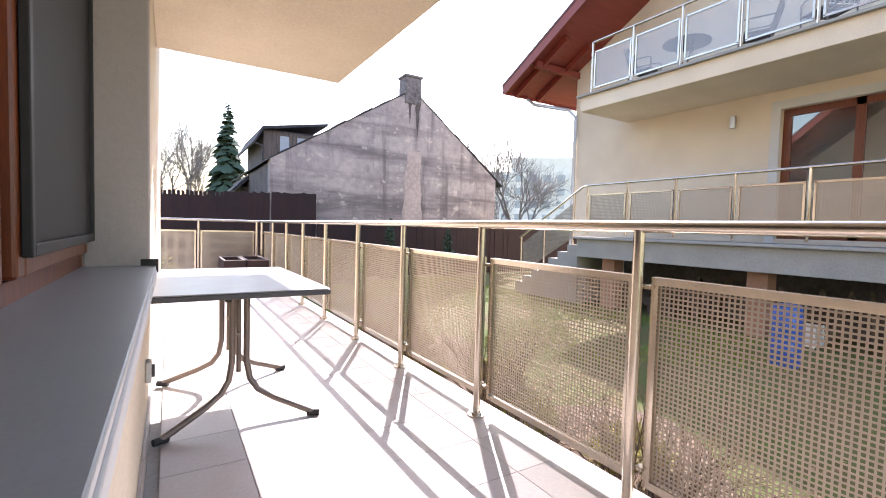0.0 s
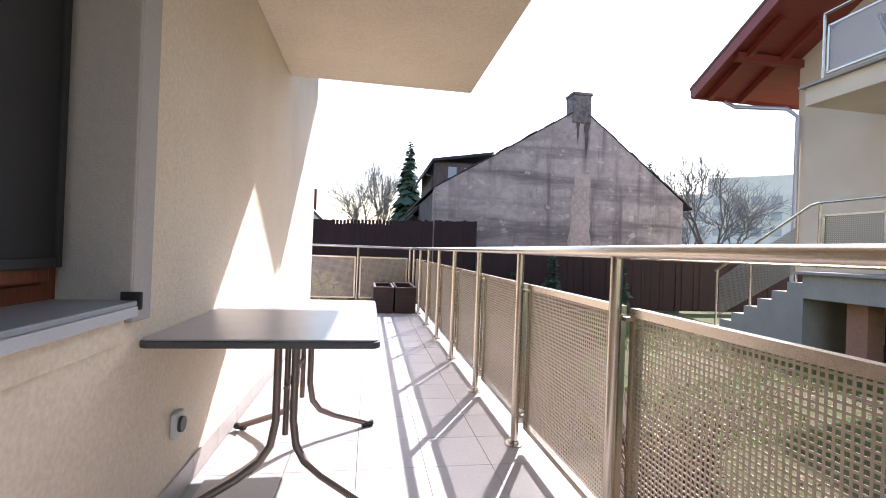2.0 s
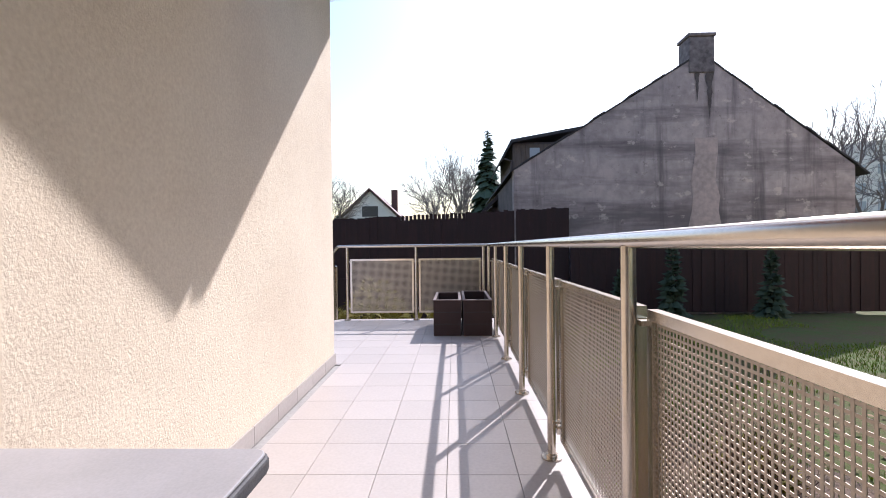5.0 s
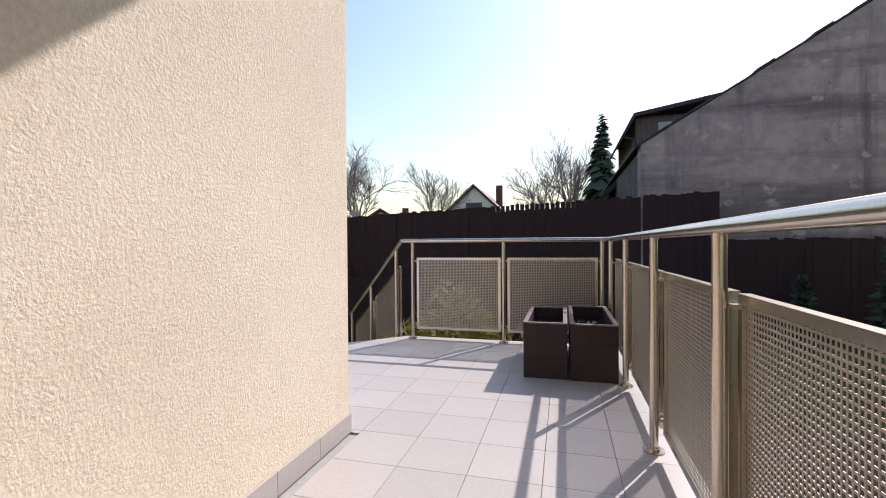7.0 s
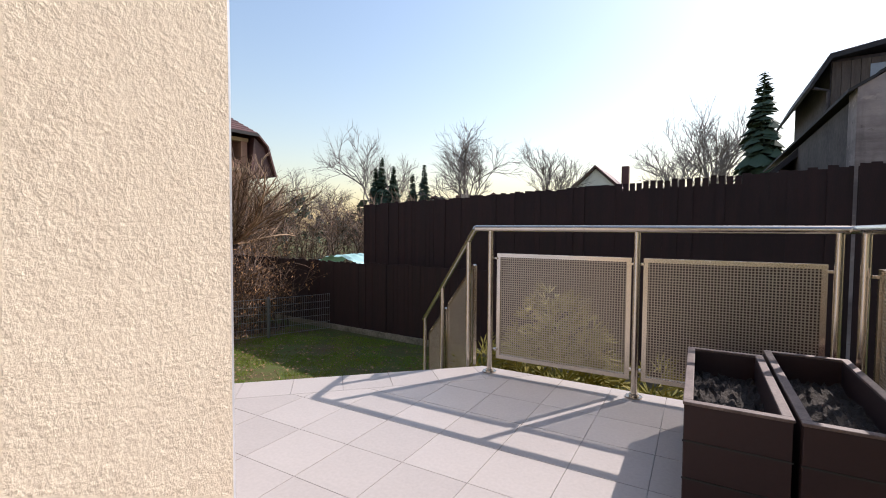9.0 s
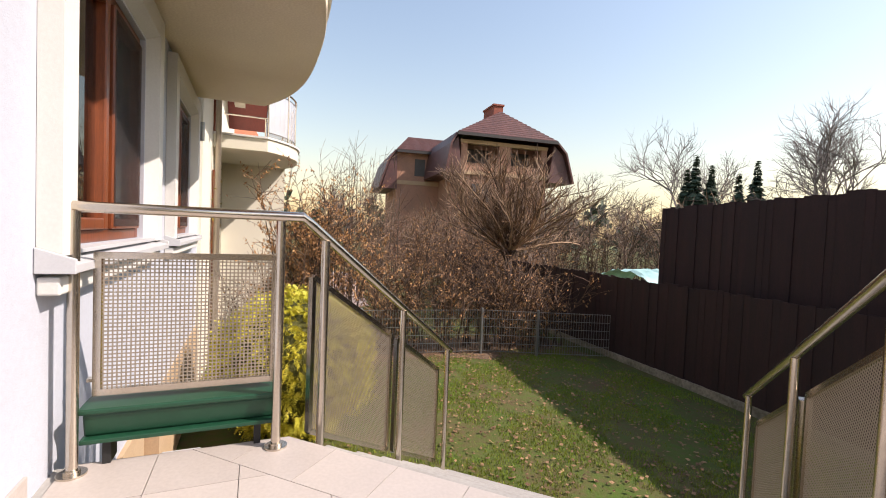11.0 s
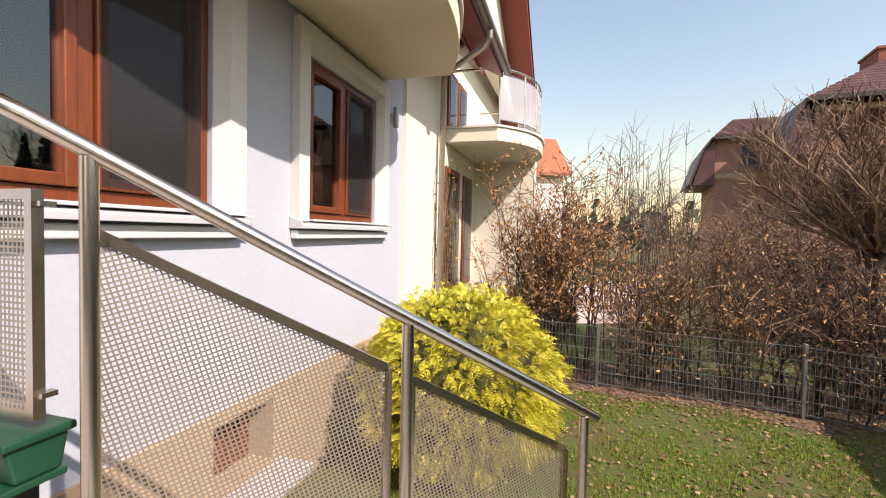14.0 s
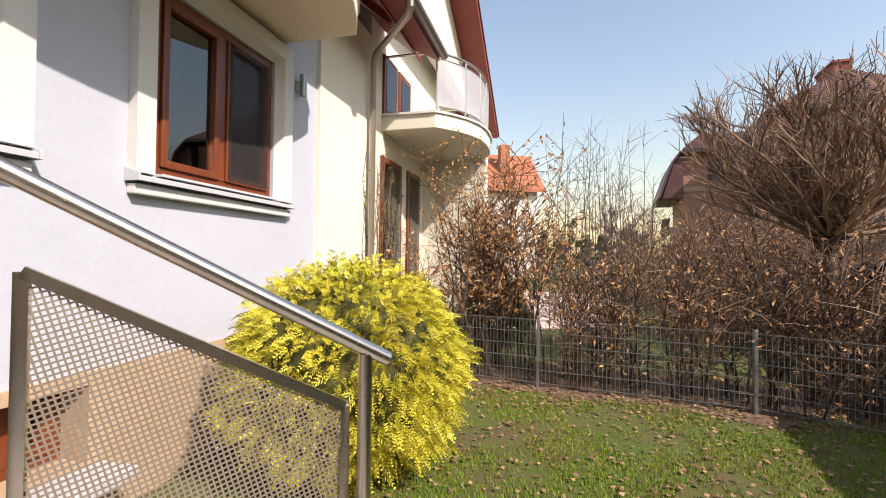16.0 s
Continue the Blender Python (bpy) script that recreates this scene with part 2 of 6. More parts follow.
CONIFER = material("dark conifer needles", (0.030, 0.055, 0.030), 0.8, second=(0.05, 0.08, 0.045), amount=0.3, spread=0.5)
HAZY = material("far pale plaster", (0.80, 0.76, 0.70), 0.9, second=(0.66, 0.63, 0.59), scale=0.2, fine=1.0, amount=0.4)
TWIG_RED = material("tan brown pollard twigs", (0.52, 0.34, 0.20), 0.75, second=(0.085, 0.05, 0.032), amount=0.3, spread=0.8)
TARP = material("pale turquoise tarpaulin", (0.35, 0.58, 0.56), 0.5, second=(0.28, 0.48, 0.47), scale=2, fine=9, amount=0.4, bump=0.5, bump_scale=5, distance=0.05)
PAVING = material("pale pink paving", (0.58, 0.47, 0.42), 0.85, second=(0.48, 0.39, 0.355), scale=2, fine=16, amount=0.4)
SCREEN = material("dark insect screen", (0.016, 0.016, 0.017), 0.75, second=(0.024, 0.023, 0.024), scale=3, fine=200, amount=0.4)
FAR_WINDOW = material("far window glass", (0.42, 0.45, 0.48), 0.2, amount=0.2)
ORANGE_ROOF = material("orange clay roof tile", (0.42, 0.14, 0.06), 0.7, second=(0.30, 0.10, 0.05), scale=1, fine=8, amount=0.4)
# dark olive that puts the shade between the fronds into the core's colour
CORE_SHADE = material("shade inside the cypress", (0.10, 0.095, 0.012), 0.8, second=(0.035, 0.04, 0.008), scale=6, fine=30, amount=0.5, bump=0.8, bump_scale=20, distance=0.04)
PANE = glass_pane("window glass")
NET = material("fine grey insect net", (0.028, 0.026, 0.027), 0.8, second=(0.04, 0.037, 0.038), scale=3, fine=300, amount=0.3)
NET.node_tree.nodes["Principled BSDF"].inputs["Alpha"].default_value = 0.38
PANE_MILK = material("frosted balcony glass", (0.60, 0.61, 0.66), 0.25, second=(0.54, 0.55, 0.60), amount=0.2)
PANE_GREY = material("fine perforated grey sheet", (0.56, 0.59, 0.64), 0.4, second=(0.49, 0.52, 0.57), amount=0.2)
PANE_GREY.node_tree.nodes["Principled BSDF"].inputs["Alpha"].default_value = 0.3
PANE_MILK.node_tree.nodes["Principled BSDF"].inputs["Alpha"].default_value = 0.42


# ---- mesh building ----
class Build:
    """Collects vertices and faces for one mesh."""

    def __init__(self):
        self.v, self.f = [], []

    def add(self, verts, faces):
        n = len(self.v)
        self.v += [tuple(p) for p in verts]
        self.f += [tuple(n + i for i in face) for face in faces]
        return self

    def box(self, x0, y0, z0, x1, y1, z1, m=None):
        vs = [Vector((x, y, z)) for z in (z0, z1) for y in (y0, y1) for x in (x0, x1)]
        if m is not None:
            vs = [m @ p for p in vs]
        return self.add(vs, [(0, 2, 3, 1), (4, 5, 7, 6), (0, 1, 5, 4), (2, 6, 7, 3), (0, 4, 6, 2), (1, 3, 7, 5)])

    def bar(self, p, q, w, h, up=(0, 0, 1)):
        """A rectangular bar from p to q, w wide and h high."""
        p, q = Vector(p), Vector(q)
        d = (q - p).normalized()
        side = d.cross(Vector(up))
        side = side.normalized() if side.length > 1e-4 else Vector((1, 0, 0))
        top = side.cross(d).normalized()
        vs = [e + side * a * w / 2 + top * b * h / 2 for e in (p, q) for b in (-1, 1) for a in (-1, 1)]
        return self.add(vs, [(0, 2, 3, 1), (4, 5, 7, 6), (0, 1, 5, 4), (2, 6, 7, 3), (0, 4, 6, 2), (1, 3, 7, 5)])

    def tube(self, pts, r, n=12, r_end=None, caps=True):
        """A round tube along a line of points."""
        pts = [Vector(p) for p in pts]
        rings, last = [], None
        for i, p in enumerate(pts):
            d = (pts[min(i + 1, len(pts) - 1)] - pts[max(i - 1, 0)]).normalized()
            if last is None:
                a = d.orthogonal().normalized()
            else:
                a = (last - d * last.dot(d)).normalized()
            last = a
            b = d.cross(a)
            rr = r if r_end is None else r + (r_end - r) * i / (len(pts) - 1)
            rings.append([p + (a * math.cos(2 * math.pi * k / n) + b * math.sin(2 * math.pi * k / n)) * rr for k in range(n)])
        base = len(self.v)
        self.v += [tuple(p) for ring in rings for p in ring]
        for i in range(len(rings) - 1):
            for k in range(n):
                a, b = base + i * n + k, base + i * n + (k + 1) % n
                self.f.append((a, b, b + n, a + n))
        if caps:
            self.f.append(tuple(base + k for k in reversed(range(n))))
            self.f.append(tuple(base + (len(rings) - 1) * n + k for k in range(n)))
        return self

    def prism(self, poly, z0, z1):
        n = len(poly)
        vs = [(x, y, z0) for x, y in poly] + [(x, y, z1) for x, y in poly]
        return self.add(vs, [tuple(reversed(range(n))), tuple(range(n, 2 * n))] + [(i, (i + 1) % n, n + (i + 1) % n, n + i) for i in range(n)])

    def slab(self, poly, offset):
        """A flat polygon of 3D points given thickness along offset."""
        n, o = len(poly), Vector(offset)
        vs = [Vector(p) for p in poly] + [Vector(p) + o for p in poly]
        return self.add(vs, [tuple(reversed(range(n))), tuple(range(n, 2 * n))] + [(i, (i + 1) % n, n + (i + 1) % n, n + i) for i in range(n)])

    def mesh(self, name, mat, smooth=False):
        me = bpy.data.meshes.new(name)
        me.from_pydata(self.v, [], self.f)
        me.materials.append(mat)
        bm = bmesh.new()
        bm.from_mesh(me)
        if len(self.f) < 60000:
            bmesh.ops.recalc_face_normals(bm, faces=bm.faces)
        bm.to_mesh(me)
        bm.free()
        if smooth:
            me.polygons.foreach_set("use_smooth", [True] * len(me.polygons))
            me.set_sharp_from_angle(angle=radians(40))
        return me

    def done(self, name, mat, parent=None, smooth=False, bevel=0.0):
        ob = new(name, self.mesh(name, mat, smooth))
        if parent is not None:
            ob.parent = parent
        if bevel:
            mod = ob.modifiers.new("bevel", "BEVEL")
            mod.width, mod.segments, mod.limit_method = bevel, 2, "ANGLE"
        return ob


def thing(name, label, category, group="", kind=""):
    return tagged(new(name), label, category, group, kind)


def clip_line(p, d, poly):
    """The stretch of the line p + t d inside a convex polygon (2D, counter-clockwise), or None."""
    lo, hi = -1e9, 1e9
    for i in range(len(poly)):
        a, b = poly[i], poly[(i + 1) % len(poly)]
        nx, ny = b[1] - a[1], a[0] - b[0]
        den = nx * d[0] + ny * d[1]
        num = nx * (p[0] - a[0]) + ny * (p[1] - a[1])
        if abs(den) < 1e-9:
            if num > 0:
                return None
        elif den > 0:
            hi = min(hi, -num / den)
        else:
            lo = max(lo, -num / den)
    return (lo, hi) if hi - lo > 0.004 else None


# ---- the terrace ----
GROUND = -1.38
WALL_X, FACADE_Y, RAIL_X, FRONT_Y = 0.37, 5.61, 1.957, 8.07
SOUTH = -3.2
EDGE = [(0.02, SOUTH), (2.11, SOUTH), (2.11, 8.17), (-0.20, 8.17), (-1.90, 6.53), (-1.90, 5.58), (0.02, 5.58)]
STAIR_A, STAIR_B = Vector((-1.90, 6.53)), Vector((-0.20, 8.17))
U2 = (STAIR_B - STAIR_A).normalized()
V2 = Vector((-U2.y, U2.x))

floor_slab = Build().prism(EDGE, -0.28, -0.010).done("floor", CONCRETE)
tagged(floor_slab, "grey concrete terrace slab under stoneware tiles", "floor", kind="structure")


def ground_height(x, y):
    east = min(1.0, max(0.0, (x - 0.5) / 6.0))
    far = min(1.0, max(0.0, (y - 11.0) / 3.0))
    return GROUND + 0.85 * east * east * (3 - 2 * east) * (1 - 0.3 * far)


def own_walls():
    """The house: side wall with a window, garden facade with two windows, closed behind."""
    side = Build()
    x0, x1, top = 0.02, WALL_X, 3.74
    wy0, wy1, wz0, wz1 = -1.75, 1.00, 0.855, 2.30
    side.box(x0, SOUTH - 0.3, GROUND - 0.1, x1, wy0, top)
    side.box(x0, wy1, GROUND - 0.1, x1, FACADE_Y, top)
    side.box(x0, wy0, GROUND - 0.1, x1, wy1, wz0)
    side.box(x0, wy0, wz1, x1, wy1, top)
    w = side.done("wall_side", STUCCO)
    tagged(w, "cream rough-stucco house wall along the terrace", "wall", kind="structure")
    gable = Build().slab([(x0, SOUTH - 0.3, top), (x1 - 0.02, FACADE_Y, top), (x1 - 0.02, 1.0, 7.4), (x1 - 0.02, SOUTH - 0.3, 7.4)][1:] + [(x1 - 0.02, SOUTH - 0.3, top)], (-0.3, 0, 0)).done("wall_gable", STUCCO)
    tagged(gable, "cream stucco gable wall above the terrace", "wall", kind="structure")
    fac = Build()
    y0, y1 = FACADE_Y - 0.36, FACADE_Y
    holes = [(-3.431, -1.93, 0.91, 2.31), (-5.88, -4.476, 0.90, 2.31)]
    xs = [-6.72, -5.88, -4.476, -3.431, -1.93, 0.02]
    fac.box(xs[0], y0, -0.42, xs[1], y1, 3.74).box(xs[2], y0, -0.42, xs[3], y1, 3.74).box(xs[4], y0, -0.42, xs[5], y1, 3.74)
    for a, b, c, d in holes:
        fac.box(a, y0, -0.42, b, y1, c).box(a, y0, d, b, y1, 3.74)
    tagged(fac.done("wall_facade", STUCCO_WHITE), "pale grey stucco garden facade in sun", "wall", kind="structure")
    tagged(Build().box(-8.25, y0, GROUND - 0.1, -6.72, y1 + 0.05, 3.74).done("wall_pier", STUCCO_LIGHT), "cream white facade strip beside the downpipe", "wall", kind="structure")
    pl = Build().box(-6.72, y0, GROUND - 0.1, -4.02, y1 + 0.03, -0.42).box(-3.42, y0, GROUND - 0.1, -1.92, y1 + 0.03, -0.42)
    pl.box(-4.02, y0, GROUND - 0.1, -3.42, y1 + 0.03, -0.98).box(-4.02, y0, -0.50, -3.42, y1 + 0.03, -0.42)
    tagged(pl.done("plinth", PLINTH), "tan plaster plinth of the garden facade", "plinth", kind="structure")
    # room shell behind the panes, its shade put into the colour
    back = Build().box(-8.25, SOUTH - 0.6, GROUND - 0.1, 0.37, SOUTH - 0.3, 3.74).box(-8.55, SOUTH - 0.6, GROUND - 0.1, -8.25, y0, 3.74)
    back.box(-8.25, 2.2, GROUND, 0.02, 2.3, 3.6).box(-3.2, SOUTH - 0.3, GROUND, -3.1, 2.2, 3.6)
    tagged(back.done("wall_inner", ROOM_SHADE), "plain inner walls behind the windows, coloured dark as unlit", "wall", kind="structure")
    tagged(Build().box(-8.25, SOUTH - 0.3, 2.62, 0.02, y0, 2.8).done("ceiling", ROOM_SHADE), "plain room ceiling, coloured dark as unlit", "ceiling", kind="structure")
    tagged(Build().box(-8.25, SOUTH - 0.3, -0.25, 0.02, y0, -0.05).done("floor_inner", ROOM_SHADE), "plain room floor, coloured dark as unlit", "floor", kind="structure")


def roof():
    """The sloping roof with its red soffit; the verge overhangs the terrace."""
    slope = math.tan(radians(40))
    ey, ez, ry = 6.17, 3.72, 0.6
    rz = ez + (ey - ry) * slope
    b = Build().slab([(-9.1, ey, ez), (1.96, ey, ez), (1.96, ry, rz), (-9.1, ry, rz)], (0, 0, 0.10))
    b.slab([(-9.1, ry, rz), (1.96, ry, rz), (1.96, ry - 5.7, ez), (-9.1, ry - 5.7, ez)], (0, 0, 0.10))
    r = thing("roof", "red-brown timber roof with boarded soffit above the terrace", "roof", kind="structure")
    b.done("soffit", ROOF_RED, r)
    Build().slab([(-9.1, ey + 0.03, ez + 0.10), (1.99, ey + 0.03, ez + 0.10), (1.99, ry, rz + 0.12), (-9.1, ry, rz + 0.12)], (0, 0, 0.06)).done("tiles", ROOF_TILE, r)
    bb = Build().bar((1.97, ey + 0.02, ez + 0.03), (1.97, ry, rz + 0.03), 0.035, 0.22).bar((-9.1, ey + 0.02, ez + 0.02), (1.96, ey + 0.02, ez + 0.02), 0.03, 0.16)
    bb.done("barge_board", ROOF_RED, r, bevel=0.004)
    Build().tube([(-0.6, ey + 0.09, ez + 0.02), (1.97, ey + 0.09, ez + 0.02)], 0.055, 12).done("gutter", PIPE, r, True)
    low = (0.45, 0.25)
    Build().slab([(-8.75, ey + low[0], ez - low[1]), (-0.62, ey + low[0], ez - low[1]), (-0.62, ey + 0.04, ez - 0.04 * slope), (-8.75, ey + 0.04, ez - 0.04 * slope)], (0, 0, 0.12)).done("soffit", ROOF_RED, r)
    Build().tube([(-8.75, ey + low[0] + 0.08, ez - low[1] + 0.08), (-0.62, ey + low[0] + 0.08, ez - low[1] + 0.08)], 0.066, 12).done("gutter", TABLE_LEG, r, True)
    raf = Build()
    for k in range(12):
        x = -7.8 + k * 0.85
        raf.bar((x, ey - 0.02, ez - 0.04), (x, ey - 0.9, ez - 0.04 + 0.88 * slope), 0.08, 0.10)
    raf.done("rafter", ROOF_RED, r)


def upper_slab():
    b = Build().box(WALL_X, SOUTH - 0.3, 2.575, 2.02, 3.65, 2.78)
    tagged(b.done("balcony_slab", STUCCO, bevel=0.008), "cream stucco underside of the balcony above", "balcony", kind="structure")


def bow_balcony(cx, half, y0, y_side, y_max, z, label, group, rail=True, mat=STUCCO):
    """A bow-fronted balcony with a rail of tubes and milky panes."""
    n = 24
    def arc(inset):
        pts = [(cx + half - inset, y0)]
        for i in range(n + 1):
            a = 1 - 2 * i / n
            pts.append((cx + (half - inset) * a, y_side + (y_max - inset - y_side) * (1 - abs(a) ** 2.6)))
        pts.append((cx - half + inset, y0))
        return pts
    t = thing("balcony", label, "balcony", group, "structure")
    Build().prism(arc(0.0), z, z + 0.24).done("slab", mat, t, bevel=0.01)
    Build().prism(arc(-0.04), z + 0.24, z + 0.275).done("coping", TRIM, t)
    if rail:
        line = [(x, y, z + 1.26) for x, y in arc(0.06)[1:-1]]
        r = Build().tube([(line[0][0], y0, z + 1.26)] + line + [(line[-1][0], y0, z + 1.26)], 0.021, 10)
        r.tube([(p[0], p[1], z + 0.38) for p in line], 0.012, 8)
        r.tube([(p[0], p[1], z + 1.16) for p in line], 0.012, 8)
        for i in range(0, n + 1, 4):
            r.tube([(line[i][0], line[i][1], z + 0.275), line[i]], 0.018, 8)
        r.done("rail", STEEL, t, True)
        for i in range(0, n, 4):
            p = Build()
            for k in range(4):
                a, b2 = line[i + k], line[i + k + 1]
                p.bar((a[0], a[1], z + 0.77), (b2[0], b2[1], z + 0.77), 0.008, 0.76)
            p.done("pane", PANE_MILK, t)
    return t


own_walls()
roof()
upper_slab()
bow_balcony(-4.0, 2.06, FACADE_Y, 6.44, 6.86, 2.60, "cream bow-fronted balcony slab over the garden windows", "bow balconies")


def window(name, x0, x1, z0, z1, y, label, depth=0.2, at=None, leaf_split=0.5, trim=True, net=False):
    """A two-leaf wooden window in the plane y = 0 of its own frame, facing +y; at: its pose."""
    t = thing(name, label, "window", "", "structure")
    f = Build()
    w = 0.065
    f.box(x0, y - depth, z0, x0 + w, y - depth + 0.08, z1).box(x1 - w, y - depth, z0, x1, y - depth + 0.08, z1)
    f.box(x0 + w, y - depth, z0, x1 - w, y - depth + 0.08, z0 + w).box(x0 + w, y - depth, z1 - w, x1 - w, y - depth + 0.08, z1)
    xm = x0 + (x1 - x0) * leaf_split
    f.box(xm - 0.04, y - depth + 0.0, z0 + w, xm + 0.04, y - depth + 0.085, z1 - w)
    fr = f.done("frame", WOOD_FRAME, t, bevel=0.006)
    s = Build()
    for a, b in ((x0 + w, xm - 0.04), (xm + 0.04, x1 - w)):
        v = 0.06
        yy0, yy1 = y - depth + 0.02, y - depth + 0.105
        a, b, c, d = a + 0.003, b - 0.003, z0 + w + 0.003, z1 - w - 0.003
        s.box(a, yy0, c, a + v, yy1, d).box(b - v, yy0, c, b, yy1, d).box(a + v, yy0, c, b - v, yy1, c + v).box(a + v, yy0, d - v, b - v, yy1, d)
        g = Build().box(a + v - 0.01, y - depth + 0.05, c + v - 0.01, b - v + 0.01, y - depth + 0.056, d - v + 0.01).done("pane", PANE, t)
        g.visible_shadow = False
    sa = s.done("sash", WOOD_FRAME, t, bevel=0.008)
    if net:
        Build().box(x0 + w + 0.02, y - depth + 0.107, z0 + w + 0.02, xm - 0.06, y - depth + 0.110, z1 - w - 0.02).done("insect_net", NET, t)
    if trim:
        q = 0.217
        e, sp, f, b = Build(), 0.066, y + 0.08, y - 0.02
        for x, o in ((x0, -1), (x1, 1)):
            e.prism([(x + o * q, y + 0.002), (x + o * q, f), (x + o * sp, f), (x, b), (x + o * 0.02, b), (x + o * 0.02, y + 0.002)][::o], z0 - 0.02, z1 + q)
        a = x0 - sp + 0.001
        e.slab([(a, y + 0.002, z1 + q - 0.001), (a, f - 0.001, z1 + q - 0.001), (a, f - 0.001, z1 + sp), (a, b, z1 + 0.002), (a, b, z1 + 0.02), (a, y + 0.002, z1 + 0.02)], (x1 - x0 + 2 * sp - 0.002, 0, 0))
        e.done("surround", TRIM, t)
        l = Build()
        for a, b in ((x0 - q, x1 + q),):
            l.slab([(a, y + 0.002, z0 - 0.05), (a, y + 0.002, z0 - 0.022), (a, y + 0.125, z0 - 0.05), (a, y + 0.125, z0 - 0.085), (a, y + 0.118, z0 - 0.085), (a, y + 0.118, z0 - 0.062)], (b - a, 0, 0))
        l.box(x0, y - depth + 0.085, z0 - 0.02, x1, y + 0.078, z0 - 0.001)
        for a in (x0 - q - 0.02, x1 + q + 0.002):
            l.slab([(a, y + 0.002, z0 - 0.086), (a, y + 0.002, z0 + 0.012), (a, y + 0.128, z0 - 0.03), (a, y + 0.128, z0 - 0.086)], (0.018, 0, 0))
        l.done("sill", SILL_EDGE, t, bevel=0.003)
        Build().box(x0 - q - 0.0, y + 0.002, z0 - 0.17, x1 + q + 0.0, y + 0.075, z0 - 0.10).done("sill_moulding", TRIM, t, bevel=0.008)
    if at is not None:
        t.matrix_world = at
    return t


window("window_1", -3.431, -1.93, 0.91, 2.31, FACADE_Y, "brown wooden two-leaf window with pale surround in sun", 0.115, net=True)
window("window_2", -5.88, -4.476, 0.90, 2.31, FACADE_Y, "brown wooden two-leaf window with pale surround under balcony", 0.115, net=True)
side_window = window("window_3", -1.00, 1.75, 0.86, 2.30, 0, "dark brown wooden window beside the terrace", 0.26, pose(WALL_X, 0, 0, 0, 0, -90), 0.36, False)
cellar = window("window_4", -4.02, -3.42, -0.98, -0.50, FACADE_Y + 0.03, "small brown cellar window in the plinth", 0.30, None, 0.5, False)

band = Build()
band.box(-1.125, 0.002, 0.80, -1.004, 0.03, 2.42).box(1.754, 0.002, 0.80, 1.875, 0.03, 2.42).box(-1.004, 0.002, 2.304, 1.754, 0.03, 2.42)
band.box(-1.004, -0.175, 0.868, -0.992, 0.03, 2.304).box(1.742, -0.175, 0.868, 1.754, 0.03, 2.304)
band.done("surround", REVEAL, side_window, bevel=0.004)
Build().box(-0.925, -0.152, 1.0, -0.10, -0.147, 2.23).done("insect_screen", SCREEN, side_window)
sf = Build().box(-0.95, -0.154, 0.972, -0.925, -0.135, 2.26).box(-0.10, -0.154, 0.972, -0.075, -0.135, 2.26).box(-0.925, -0.154, 0.972, -0.10, -0.135, 1.0)
sf.done("screen_frame", RUBBER, side_window, bevel=0.003)

ledge = thing("window_ledge", "grey metal window ledge with raised end cap", "window sill", kind="structure")
Build().box(0.165, -1.75, 0.858, 0.423, 0.985, 0.874).done("board", SILL, ledge, bevel=0.003)
Build().box(0.400, -1.75, 0.825, 0.426, 0.985, 0.857).done("lip", SILL_EDGE, ledge, bevel=0.003)
Build().box(0.372, 0.987, 0.845, 0.432, 1.0, 0.90).done("end_cap", RUBBER, ledge, bevel=0.003)
Build().box(0.372, -1.75, 0.74, 0.388, 0.99, 0.824).done("moulding", STUCCO, ledge, bevel=0.01)


# ---- railings ----
PITCH, STRIP = 0.0168, 0.0060


def lattice(poly, dirs, pitch, strip, thick, put):
    """Perforated sheet as crossing strips clipped to a convex outline; put maps (a, b, c) to 3D."""
    b = Build()
    for n, (dx, dy) in enumerate(dirs):
        nx, ny = -dy, dx
        vals = [p[0] * nx + p[1] * ny for p in poly]
        k = math.ceil(min(vals) / pitch)
        while k * pitch < max(vals):
            p = (nx * k * pitch, ny * k * pitch)
            seg = clip_line(p, (dx, dy), poly)
            k += 1
            if not seg:
                continue
            e = []
            c0 = 0.0003 * n
            for s in seg:
                q = (p[0] + dx * s, p[1] + dy * s)
                for side in (-1, 1):
                    for c in (-1, 1):
                        e.append(put(q[0] + nx * side * strip / 2, q[1] + ny * side * strip / 2, c * (thick / 2 + c0)))
            b.add(e, [(0, 2, 6, 4), (1, 5, 7, 3), (0, 4, 5, 1), (2, 3, 7, 6)])
    return b


def flat_panel(width, z0, z1):
    """The meshes of a level panel along x, its face towards y."""
    fr = Build()
    w, d = 0.028, 0.03
    fr.box(0, -d / 2, z0, w, d / 2, z1).box(width - w, -d / 2, z0, width, d / 2, z1)
    fr.box(w, -d / 2, z0, width - w, d / 2, z0 + w).box(w, -d / 2, z1 - w, width - w, d / 2, z1)
    sh = lattice([(w, z0 + w), (width - w, z0 + w), (width - w, z1 - w), (w, z1 - w)], [(1, 0), (0, 1)], PITCH, STRIP, 0.001, lambda a, b, c: (a, c, b))
    return fr.mesh("frame", STEEL), sh.mesh("sheet", STEEL_SHEET)


def post_mesh(height):
    b = Build().tube([(0, 0, 0.004), (0, 0, height)], 0.021, 16)
    b.tube([(0, 0, 0.0), (0, 0, 0.008)], 0.052, 20).tube([(0, 0, 0.008), (0, 0, 0.022)], 0.03, 16)
    return b.mesh("post", STEEL, True)


POST = post_mesh(1.065)
BRACKET = Build().box(0, -0.02, 0, 0.028, 0.02, 0.014).mesh("bracket", STEEL)
PANELS = {}


